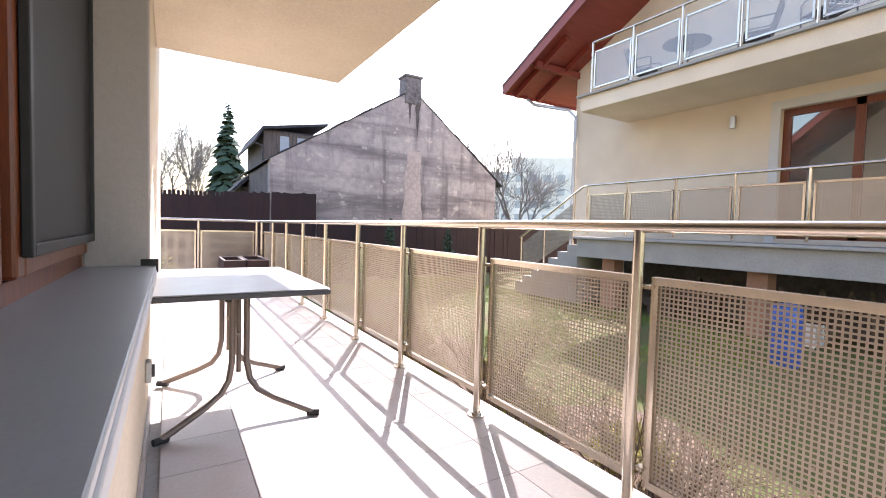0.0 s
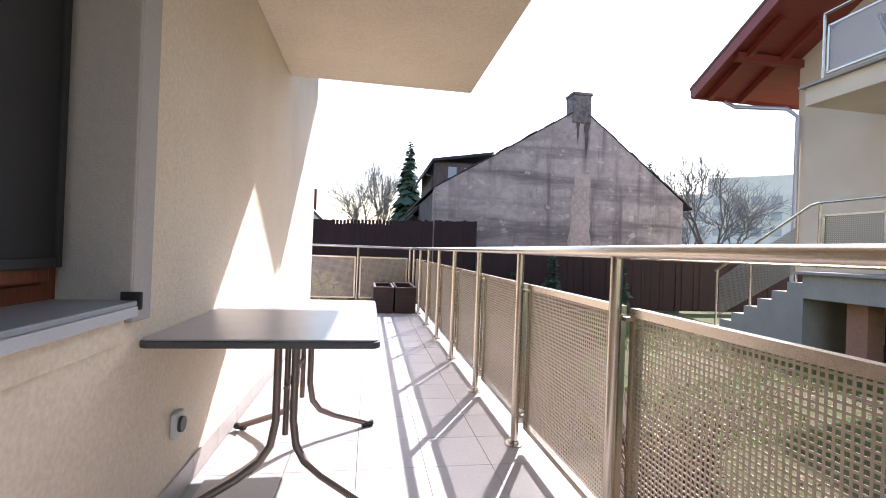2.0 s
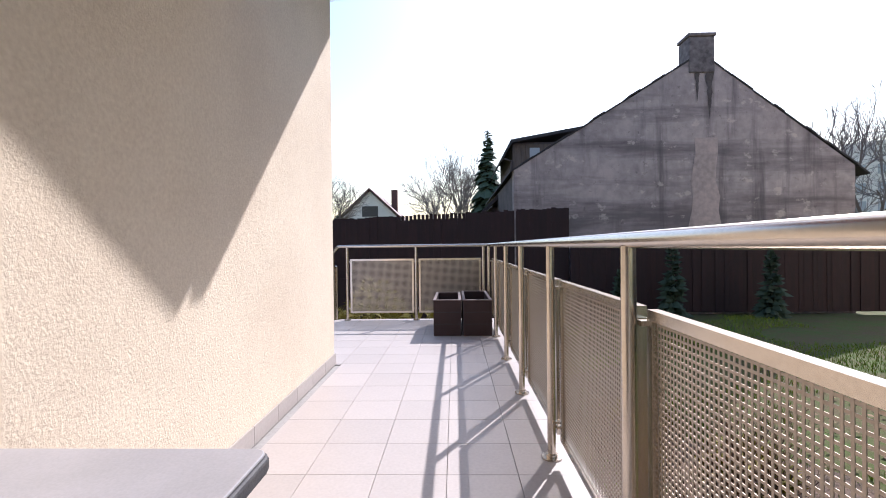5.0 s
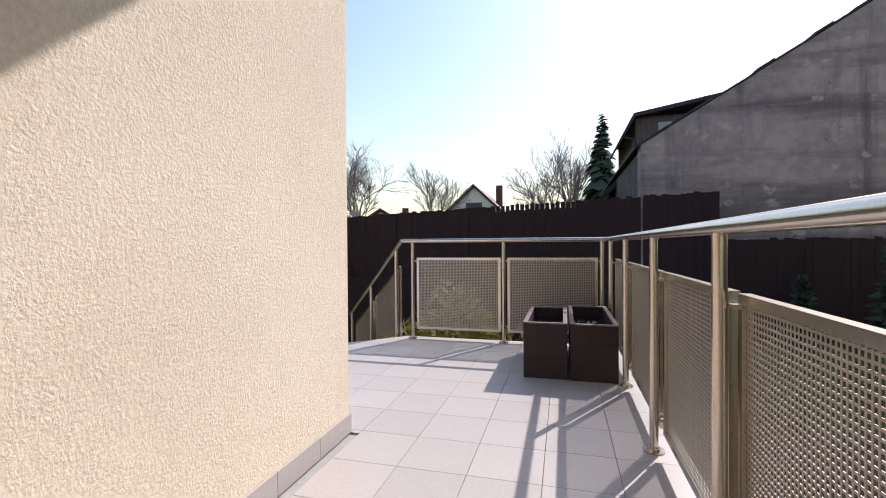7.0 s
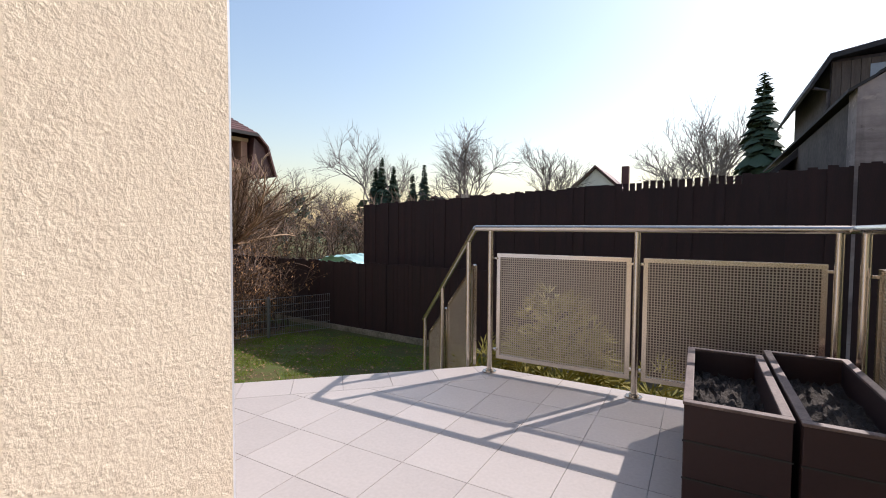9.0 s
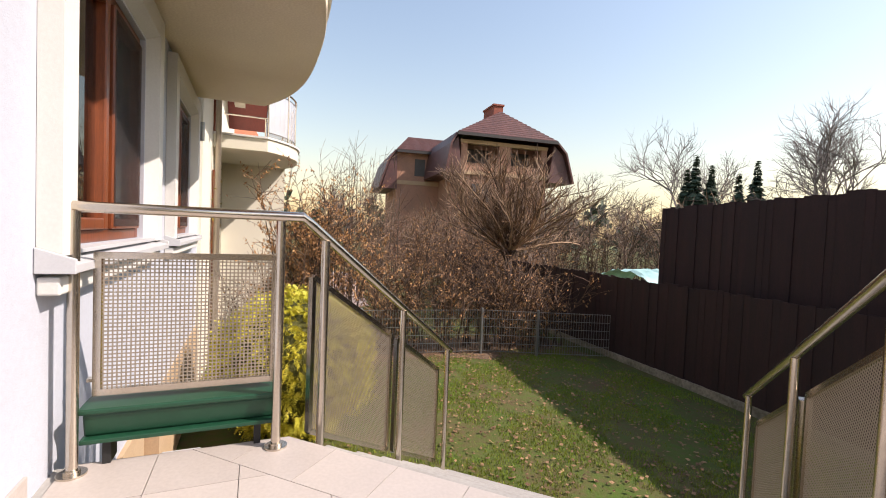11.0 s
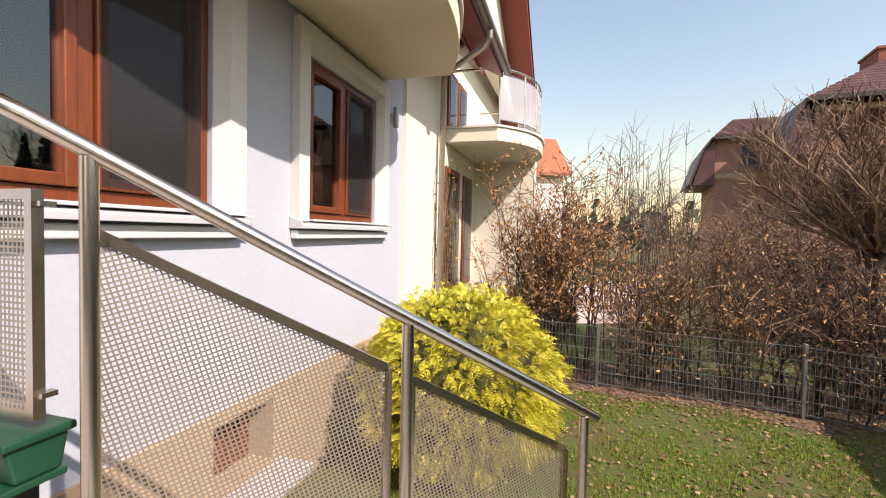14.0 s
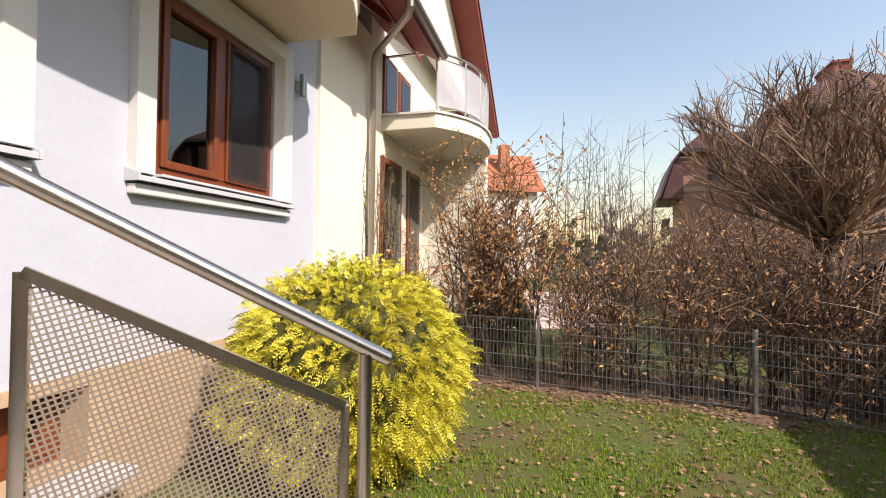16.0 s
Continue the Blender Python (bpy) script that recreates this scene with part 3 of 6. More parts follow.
def put_mesh(name, me, parent, m):
    ob = new(name, me)
    ob.parent = parent
    ob.matrix_local = m
    return ob


def add_panel(rail, x, y, turn, width, low=0.10):
    key = (round(width, 3), low)
    if key not in PANELS:
        PANELS[key] = flat_panel(width, low, 0.895)
    panel = new("panel")
    panel.parent = rail
    panel.matrix_local = pose(x, y, 0, 0, 0, turn)
    for name, me in zip(("frame", "sheet"), PANELS[key]):
        put_mesh(name, me, panel, Matrix())
    for a in (-0.022, width - 0.006):
        for z in (low + 0.06, 0.85):
            put_mesh("bracket", BRACKET, panel, pose(a, -0.012 if turn == 0 else 0.012, z))


def side_railing():
    r = thing("terrace_railing", "stainless steel railing with perforated sheet panels on tiles", "railing", "terrace railings")
    Build().tube([(RAIL_X, SOUTH, 1.081), (RAIL_X, FRONT_Y - 0.03, 1.081), (RAIL_X - 0.03, FRONT_Y, 1.081), (0.5, FRONT_Y, 1.081), (-0.223, FRONT_Y, 1.081)], 0.0225, 20).done("handrail", STEEL, r, True)
    ys = [-3.06, -2.07, -1.08, -0.09, 0.89, 1.87, 2.81, 3.82, 4.81, 5.78, 6.83, 7.89]
    for y in ys:
        put_mesh("post", POST, r, pose(RAIL_X, y, 0))
    for a, b in zip(ys, ys[1:]):
        add_panel(r, RAIL_X + 0.05, a + 0.035, 90, round(b - a - 0.07, 2))
    xs = [1.895, 0.914, -0.097]
    for x in xs:
        put_mesh("post", POST, r, pose(x, FRONT_Y, 0))
    for a, b in zip(xs[1:], xs):
        add_panel(r, a + 0.035, FRONT_Y + 0.05, 0, round(b - a - 0.07, 2))


def stair_railing(bend, level_from, label):
    """A sloping rail down the stair from its bend, with panels, and the level bit before it."""
    slope = -0.554
    r = thing("stair_railing", label, "railing", "stair railings")
    bend = Vector(bend)
    def at(l, z, off=0.0):
        return Vector((bend.x + V2.x * l + U2.x * off, bend.y + V2.y * l + U2.y * off, z))
    top = [at(0, 1.081)] + [at(l, 1.081 + slope * l) for l in (0.05, 1.0, 1.93)]
    if level_from is not None:
        top = [Vector((*level_from, 1.081))] + top
    Build().tube(top, 0.0225, 20).done("handrail", STEEL, r, True)
    for l in (0.17, 1.03, 1.86):
        foot = -0.1725 * (int(l / 0.31) + 1)
        p = Build().tube([at(l, foot), at(l, 1.065 + slope * l)], 0.021, 16)
        p.tube([at(l, foot), at(l, foot + 0.008)], 0.052, 20)
        p.done("post", STEEL, r, True)
    out = -0.072 if level_from is not None else 0.05
    for a, b in ((0.165, 0.985), (1.075, 1.82)):
        pn = new("panel")
        pn.parent = r
        hi, lo = 0.875, 0.08
        z = lambda l, h: h + slope * l
        outline = [(a, z(a, lo)), (b, z(b, lo)), (b, z(b, hi)), (a, z(a, hi))]
        fr = Build()
        for i in range(4):
            p, q = outline[i], outline[(i + 1) % 4]
            fr.bar(at(p[0], p[1], out), at(q[0], q[1], out), 0.028, 0.026, up=(U2.x, U2.y, 0))
        fr.done("frame", STEEL, pn)
        c = math.hypot(1, slope)
        d1 = (1 / c, slope / c)
        ang = math.atan(slope)
        ds = [(math.cos(ang + radians(45)), math.sin(ang + radians(45))), (math.cos(ang - radians(45)), math.sin(ang - radians(45)))]
        lattice(outline, ds, 0.0136, 0.0047, 0.001, lambda x, y, k: at(x, y, out + k)).done("sheet", STEEL_SHEET, pn)
    return r


side_railing()
stair_railing((-0.223, FRONT_Y), None, "stainless steel stair railing with perforated panels")
left_rail = stair_railing((-1.79, 6.56), (-1.815, 5.69), "stainless steel stair railing with level end by the facade")
for y in (5.695, 6.465):
    put_mesh("post", POST, left_rail, pose(-1.812, y, 0))
add_panel(left_rail, -1.932, 5.73, 90, 0.735, 0.278)


def stairs():
    t = thing("garden_stair", "concrete garden stair between steel railings", "stairs", kind="structure")
    n, tread, rise = 8, 0.31, 0.1725
    for i in range(1, n):
        b = Build()
        a0, a1 = (i - 1) * tread, i * tread
        c = [STAIR_A + V2 * a0, STAIR_B + V2 * a0, STAIR_B + V2 * a1, STAIR_A + V2 * a1]
        b.prism([tuple(p) for p in c], GROUND - 0.05, -rise * i)
        b.done("step", CONCRETE, t, bevel=0.006)


stairs()


# ---- things on the terrace ----
def table():
    t = thing("folding_table", "grey stone-look terrace table on folding bronze tube legs", "table")
    x0, x1, y0, y1 = 0.378, 1.172, 1.08, 2.31
    def rounded(inset, r=0.032):
        pts = []
        for cx, cy, a0 in ((x1 - r, y1 - r, 0), (x0 + r, y1 - r, 90), (x0 + r, y0 + r, 180), (x1 - r, y0 + r, 270)):
            for k in range(5):
                a = radians(a0 + k * 22.5)
                pts.append((cx + (r - inset) * math.cos(a), cy + (r - inset) * math.sin(a)))
        return pts
    Build().prism(rounded(0.0), 0.704, 0.729).done("edge", TABLE_EDGE, t, bevel=0.005)
    Build().prism(rounded(0.006), 0.7292, 0.735).done("top", TABLE_TOP, t, bevel=0.003)
    cx = 0.79
    for cy, sy in ((1.47, -1), (2.02, 1)):
        for sx in (1, -1):
            fx, fy = cx + sx * 0.36, cy + sy * 0.16
            nx = cx + sx * 0.036
            pts = [(fx, fy, 0.018), (fx + (nx - fx) * 0.6, cy + sy * 0.07, 0.105), (fx + (nx - fx) * 0.83, cy + sy * 0.03, 0.15), (fx + (nx - fx) * 0.95, cy + sy * 0.01, 0.21), (nx, cy, 0.31), (nx, cy, 0.695)]
            Build().tube(pts, 0.0165, 12).done("leg", TABLE_LEG, t, True)
            d = Vector((fx - nx, (fy - cy), 0)).normalized()
            Build().tube([Vector((fx, fy, 0.017)) - d * 0.035, Vector((fx, fy, 0.017)) + d * 0.03], 0.018, 10).done("foot", RUBBER, t, True)
        Build().tube([(cx, cy - sy * 0.03, 0.24), (cx, cy - sy * 0.03, 0.695)], 0.013, 10).done("brace", TABLE_LEG, t, True)
        Build().box(cx - 0.30, cy - 0.03, 0.684, cx + 0.30, cy + 0.03, 0.7035).done("bracket", TABLE_LEG, t, bevel=0.003)
        Build().tube([(cx - 0.06, cy - 0.05, 0.64), (cx - 0.06, cy - 0.05, 0.682)], 0.017, 10).done("latch", RUBBER, t, True)
    Build().tube([(cx, 1.47, 0.45), (cx, 2.02, 0.45)], 0.011, 10).done("crossbar", TABLE_LEG, t, True)


def planter(x0, x1, y0, y1, first):
    t = thing("planter", "dark brown square planter with dry soil on tiles", "planter", "pair of planters")
    h, w = 0.42, 0.03
    b = Build()
    b.box(x0, y0, 0.0, x1, y0 + w, h).box(x0, y1 - w, 0.0, x1, y1, h)
    b.box(x0, y0 + w, 0.0, x0 + w, y1 - w, h).box(x1 - w, y0 + w, 0.0, x1, y1 - w, h)
    b.box(x0 + w, y0 + w, 0.02, x1 - w, y1 - w, 0.05)
    b.done("box", PLANTER, t, bevel=0.004)
    g = Build().box(x0 - 0.003, y0 - 0.004, 0.280, x1 + 0.003, y0, 0.286).box(x0 - 0.003, y0 - 0.004, 0.138, x1 + 0.003, y0, 0.144)
    g.done("seam", RUBBER, t)
    r = Build().box(x0 - 0.004, y0 - 0.004, h, x1 + 0.004, y0 + w, h + 0.012).box(x0 - 0.004, y1 - w, h, x1 + 0.004, y1 + 0.004, h + 0.012)
    r.box(x0 - 0.004, y0 + w, h, x0 + w, y1 - w, h + 0.012).box(x1 - w, y0 + w, h, x1 + 0.004, y1 - w, h + 0.012)
    r.done("rim", PLANTER_RIM, t, bevel=0.003)
    n = 22
    rnd = random.Random(int(first * 7) + 3)
    vs = [(x0 + w + (x1 - x0 - 2 * w) * i / n, y0 + w + (y1 - y0 - 2 * w) * j / n, h - 0.12 + rnd.uniform(-0.016, 0.016)) for j in range(n + 1) for i in range(n + 1)]
    Build().add(vs, [(j * (n + 1) + i, j * (n + 1) + i + 1, (j + 1) * (n + 1) + i + 1, (j + 1) * (n + 1) + i) for j in range(n) for i in range(n)]).done("soil", SOIL, t)


table()
planter(1.22, 1.548, 6.88, 7.80, 1)
planter(1.572, 1.915, 6.87, 7.93, 2)

flower = thing("flower_box", "long dark green plastic flower box by the railing", "flower box")
Build().slab([(-1.985, 5.715, 0.125), (-1.870, 5.715, 0.125), (-1.850, 5.715, 0.225), (-2.005, 5.715, 0.225)], (0, 0.755, 0)).done("box", GREEN, flower, bevel=0.01)
Build().box(-2.015, 5.70, 0.226, -1.838, 6.485, 0.250).done("rim", GREEN, flower, bevel=0.006)
Build().box(-1.995, 5.71, 0.104, -1.835, 6.475, 0.124).done("tray", GREEN, flower, bevel=0.004)
for y in (5.78, 6.37):
    Build().box(-1.97, y, 0.0, -1.872, y + 0.03, 0.103).done("bracket", RUBBER, flower)

pipe = thing("downpipe", "pale grey metal downpipe at the house corner", "downpipe", "downpipes")
Build().tube([(0.225, 5.685, -0.01), (0.225, 5.685, 3.3), (0.225, 5.76, 3.45), (0.225, 6.2, 3.66)], 0.026, 20).done("tube", PIPE, pipe, True)
for z in (0.2, 2.5):
    Build().tube([(0.225, 5.685, z), (0.225, 5.685, z + 0.02)], 0.029, 20).done("clamp", PIPE, pipe, True)
pipe2 = thing("downpipe", "cream grey downpipe on the garden facade", "downpipe", "downpipes")
Build().tube([(-8.1, 5.76, GROUND), (-8.1, 5.76, 3.26), (-8.04, 5.82, 3.36), (-7.12, 6.64, 3.36), (-7.02, 6.70, 3.42), (-7.0, 6.70, 3.53)], 0.045, 16).done("tube", STEEL_SHEET, pipe2, True)

lamp = thing("wall_lamp", "small grey metal wall lamp beside the window", "wall lamp")
Build().tube([(-6.28, 5.69, 2.10), (-6.28, 5.69, 2.34)], 0.034, 16).done("body", ZINC, lamp, True)
Build().box(-6.30, 5.612, 2.16, -6.26, 5.66, 2.27).done("mount", PIPE, lamp)

socket = thing("outdoor_socket", "cream outdoor socket box with round grey lid on the wall", "socket")
Build().box(0.371, 1.385, 0.275, 0.395, 1.465, 0.375).done("box", TRIM, socket, bevel=0.006)
Build().tube([(0.395, 1.425, 0.325), (0.408, 1.425, 0.325)], 0.031, 18).done("lid", TABLE_EDGE, socket, True)

spot = thing("wall_lamp", "small grey cylinder wall lamp under the balcony slab", "wall lamp", "wall lamps")
Build().tube([(0.425, 1.92, 2.36), (0.425, 1.92, 2.47)], 0.035, 16).done("body", TABLE_LEG, spot, True)
Build().box(0.371, 1.90, 2.40, 0.40, 1.94, 2.44).done("mount", TABLE_LEG, spot)
cellar_step = Build().box(-4.1, 5.645, -1.06, -3.35, 5.95, -0.99).done("ledge", SILL_EDGE, bevel=0.01)
tagged(cellar_step, "pale stone ledge under the cellar window", "ledge", kind="structure")


# ---- garden ----
def ground():
    xs = [-400, -150, -80, -50, -30] + [-20 + i * 0.5 for i in range(81)] + [30, 50, 80, 150, 400]
    ys = [-400, -150, -60, -30, -15] + [-10 + i * 0.5 for i in range(61)] + [30, 45, 60, 80, 150, 400]
    vs = [(x, y, ground_height(x, y)) for y in ys for x in xs]
    n = len(xs)
    fs = [(j * n + i, j * n + i + 1, (j + 1) * n + i + 1, (j + 1) * n + i) for j in range(len(ys) - 1) for i in range(n - 1)]
    g = Build().add(vs, fs).done("ground", GRASS_GROUND, smooth=True)
    tagged(g, "mossy lawn with bare patches and fallen leaves", "ground", kind="structure")


ground()


def scatter_blades():
    """Short grass on the lawn and dry leaves on it."""
    rnd = np.random.RandomState(4)
    def field(n, x0, x1, y0, y1, h, w, full=False):
        x, y = rnd.uniform(x0, x1, n), rnd.uniform(y0, y1, n)
        keep = ~((x < 2.3) & (x > -2.0) & (y < 8.3)) & ((x - STAIR_A.x) * V2.x + (y - STAIR_A.y) * V2.y > 0.2) | (x > 2.2)
        d = (x - STAIR_A.x) * V2.x + (y - STAIR_A.y) * V2.y
        u = (x - STAIR_A.x) * U2.x + (y - STAIR_A.y) * U2.y
        keep &= ~((d < 2.25) & (u > -0.05) & (u < 2.42))
        keep &= (y > 5.75) | (x > 2.2)
        keep &= ~((x > 2.2) & (np.sin(1.7 * x + 0.8 * y) + np.sin(2.3 * y - 1.1 * x + 1) > np.where(x < 6.6, 0.35, 0.7)))
        thin = np.sin(2.9 * x + 1.3 * y) + np.sin(3.7 * y - 1.9 * x + 2) + 0.8 * np.sin(7.1 * x + 5.3 * y) + 0.7 * np.sin(11.0 * y - 6.0 * x)
        if full:
            keep = np.ones(n, bool)
        keep &= (x > 2.1) | (thin + rnd.normal(0, 0.6, n) > -0.4)
        x, y = x[keep], y[keep]
        m = len(x)
        z = np.array([ground_height(a, b) for a, b in zip(x, y)])
        a = rnd.uniform(0, 2 * np.pi, m)
        hh = h * rnd.uniform(0.5, 1.3, m)
        ww = w * rnd.uniform(0.6, 1.4, m)
        lean = rnd.uniform(0, 0.8, m) * hh
        b = rnd.uniform(0, 2 * np.pi, m)
        p0 = np.stack([x - np.cos(a) * ww, y - np.sin(a) * ww, z - 0.002], 1)
        p1 = np.stack([x + np.cos(a) * ww, y + np.sin(a) * ww, z - 0.002], 1)
        p2 = np.stack([x + np.cos(b) * lean, y + np.sin(b) * lean, z + hh], 1)
        return np.stack([p0, p1, p2], 1).reshape(-1, 3)
    v = np.concatenate([field(130000, -7.6, -1.5, 6.2, 12.8, 0.032, 0.004), field(24000, -2, 4.0, 8.3, 12.4, 0.06, 0.005), field(48000, 2.2, 8.2, -3, 12, 0.06, 0.006), field(14000, 2.13, 2.75, -3, 8.4, 0.07, 0.006, True)])
    me = bpy.data.meshes.new("grass")
    me.from_pydata(v.tolist(), [], np.arange(len(v)).reshape(-1, 3).tolist())
    me.materials.append(GRASS)
    tagged(new("grass", me), "short green lawn grass", "grass", kind="stuff")
    b = Build()
    r = random.Random(8)
    for k in range(8200):
        if k >= 5000:
            x, y = r.uniform(2.3, 7.9), r.uniform(-2, 10)
            if math.sin(1.7 * x + 0.8 * y) + math.sin(2.3 * y - 1.1 * x + 1) < 0.1:
                continue
        elif k < 3300:
            x, y = r.uniform(-7.8, -2.4), r.uniform(6.2, 12.6)
        else:
            x, y = r.gauss(-7.7, 0.35), r.uniform(5.9, 12.6)
        if (x - STAIR_A.x) * V2.x + (y - STAIR_A.y) * V2.y < 2.3 and x > -4.6 and y > 6.4:
            continue
        s, a = r.uniform(0.014, 0.032), r.uniform(0, 6.3)
        z = ground_height(x, y) + r.uniform(0.012, 0.04)
        c, d = math.cos(a) * s, math.sin(a) * s
        t = r.uniform(-0.4, 0.4) * s
        b.add([(x - c, y - d, z), (x + d * 0.6, y - c * 0.6, z + t), (x + c, y + d, z + 0.006), (x - d * 0.6, y + c * 0.6, z - t)], [(0, 1, 2, 3)])
    tagged(b.done("fallen_leaves", LITTER), "dry brown leaves scattered on the lawn", "leaves", kind="stuff")


scatter_blades()


def board_fence(name, p, q, z_top0, z_top1, label, gap_from=None, gap_to=None):
    """Close-boarded fence from p to q on a low concrete footing."""
    t = thing(name, label, "fence", "board fences", "structure")
    p, q = Vector(p), Vector(q)
    d = (q - p)
    n = max(2, int(d.length / 0.105))
    r = random.Random(n)
    boards, tops = Build(), Build()
    u = d.normalized()
    side = Vector((-u.y, u.x))
    for k in range(n):
        a = p + d * (k / n)
        b = p + d * ((k + 1.03) / n)
        z0 = ground_height(a.x, a.y) + 0.08
        zt = z_top0 + (z_top1 - z_top0) * k / n + r.uniform(-0.02, 0.025)
        o = side * r.uniform(-0.012, 0.012)
        cut = zt
        if gap_from is not None and gap_from < k / n < gap_to:
            cut = zt - 0.12
            m0, m1 = p + d * ((k + 0.08) / n), p + d * ((k + 0.84) / n)
            boards.slab([(m0.x, m0.y, cut - 0.01), (m1.x, m1.y, cut - 0.01), (m1.x, m1.y, zt), (m0.x, m0.y, zt)], (side.x * 0.02, side.y * 0.02, 0))
        boards.slab([(a.x + o.x, a.y + o.y, z0), (b.x + o.x, b.y + o.y, z0), (b.x + o.x, b.y + o.y, cut), (a.x + o.x, a.y + o.y, cut - r.uniform(0, 0.012))], (side.x * 0.022, side.y * 0.022, 0))
    tagged(boards.done("board", FENCE, t), kind="stuff")
    rails = Build()
    for f in (0.25, 0.6, 0.9):
        za, zb = GROUND + (z_top0 - GROUND) * f, GROUND + (z_top1 - GROUND) * f
        rails.bar((p.x - side.x * 0.04, p.y - side.y * 0.04, za), (q.x - side.x * 0.04, q.y - side.y * 0.04, zb), 0.05, 0.08)
    rails.done("rail", FENCE, t)
    Build().bar((p.x, p.y, ground_height(p.x, p.y) + 0.0), (q.x, q.y, ground_height(q.x, q.y) + 0.0), 0.10, 0.18).done("footing", FOOTING, t)


board_fence("fence_high", (4.3, 12.62), (-6.1, 13.8), 1.99, 1.68, "tall dark red-brown board fence at the garden end", 0.24, 0.40)
board_fence("fence_low", (1.6, 12.59), (-17.0, 13.85), 0.30, 0.28, "lower dark red-brown board fence along the garden")
board_fence("fence_east", (22.0, 11.9), (4.27, 12.4), 1.15, 1.10, "low dark red-brown board fence before the old house")


def mesh_fence():
    t = thing("wire_fence", "grey welded wire mesh fence with steel posts", "fence", kind="structure")
    pts = [(-8.3, 5.85), (-7.88, 8.24), (-7.53, 10.62), (-7.07, 11.65), (-6.5, 12.98)]
    h = 0.90
    for a, b in zip(pts, pts[1:]):
        w = Build()
        a, b = Vector(a), Vector(b)
        d = b - a
        n = int(d.length / 0.05)
        for k in range(n + 1):
            p = a + d * (k / n)
            w.bar((p.x, p.y, GROUND + 0.04), (p.x, p.y, GROUND + h), 0.005, 0.005, up=(1, 0, 0))
        for k in range(6):
            z = GROUND + 0.06 + k * 0.165
            for s in (-0.006, 0.006):
                w.bar((a.x + s, a.y, z), (b.x + s, b.y, z), 0.006, 0.007)
        w.done("mesh_panel", ZINC, t)
    for p in pts[1:-1]:
        Build().box(p[0] - 0.03, p[1] - 0.02, GROUND - 0.1, p[0] + 0.03, p[1] + 0.02, GROUND + h + 0.03).done("post", ZINC, t, bevel=0.004)


mesh_fence()


# ---- plants ----
def grow(b, p, d, length, r, depth, rnd, spread, up, split=(2, 3), n=4, shrink=0.72, jag=0.18):
    """A branch and its boughs, tapering."""
    pts, q, e = [p], Vector(p), Vector(d)
    steps = 3 if depth > 0 else 2
    for _ in range(steps):
        e = (e + Vector((rnd.uniform(-jag, jag), rnd.uniform(-jag, jag), rnd.uniform(-jag, jag) + up))).normalized()
        q = q + e * length / steps
        pts.append(q)
    b.tube(pts, r, n, r * (0.62 if depth else 0.3), caps=False)
    if depth <= 0:
        return
    for _ in range(rnd.randint(*split)):
        k = rnd.choice((1, 2, 3, 3))
        a = rnd.uniform(0, 2 * math.pi)
        o = e.orthogonal().normalized()
        o = Matrix.Rotation(a, 3, e) @ o
        nd = (e + o * rnd.uniform(0.4, 1.0) * spread).normalized()
        grow(b, pts[k], nd, length * rnd.uniform(shrink * 0.75, shrink * 1.1), r * 0.62, depth - 1, rnd, spread, up, split, 3, shrink, jag)


def bare_tree(name, x, y, z, height, label, seed, depth=5, mat=BARK_GREY, spread=0.9, trunk=0.28, up=0.08, split=(2, 4)):
    rnd = random.Random(seed)
    b = Build()
    grow(b, Vector((x, y, z)), Vector((0, 0, 1)), height * trunk, height * 0.0115, depth, rnd, spread, up, split, 6, 0.78)
    ob = b.done(name, mat)
    return tagged(ob, label, "tree")


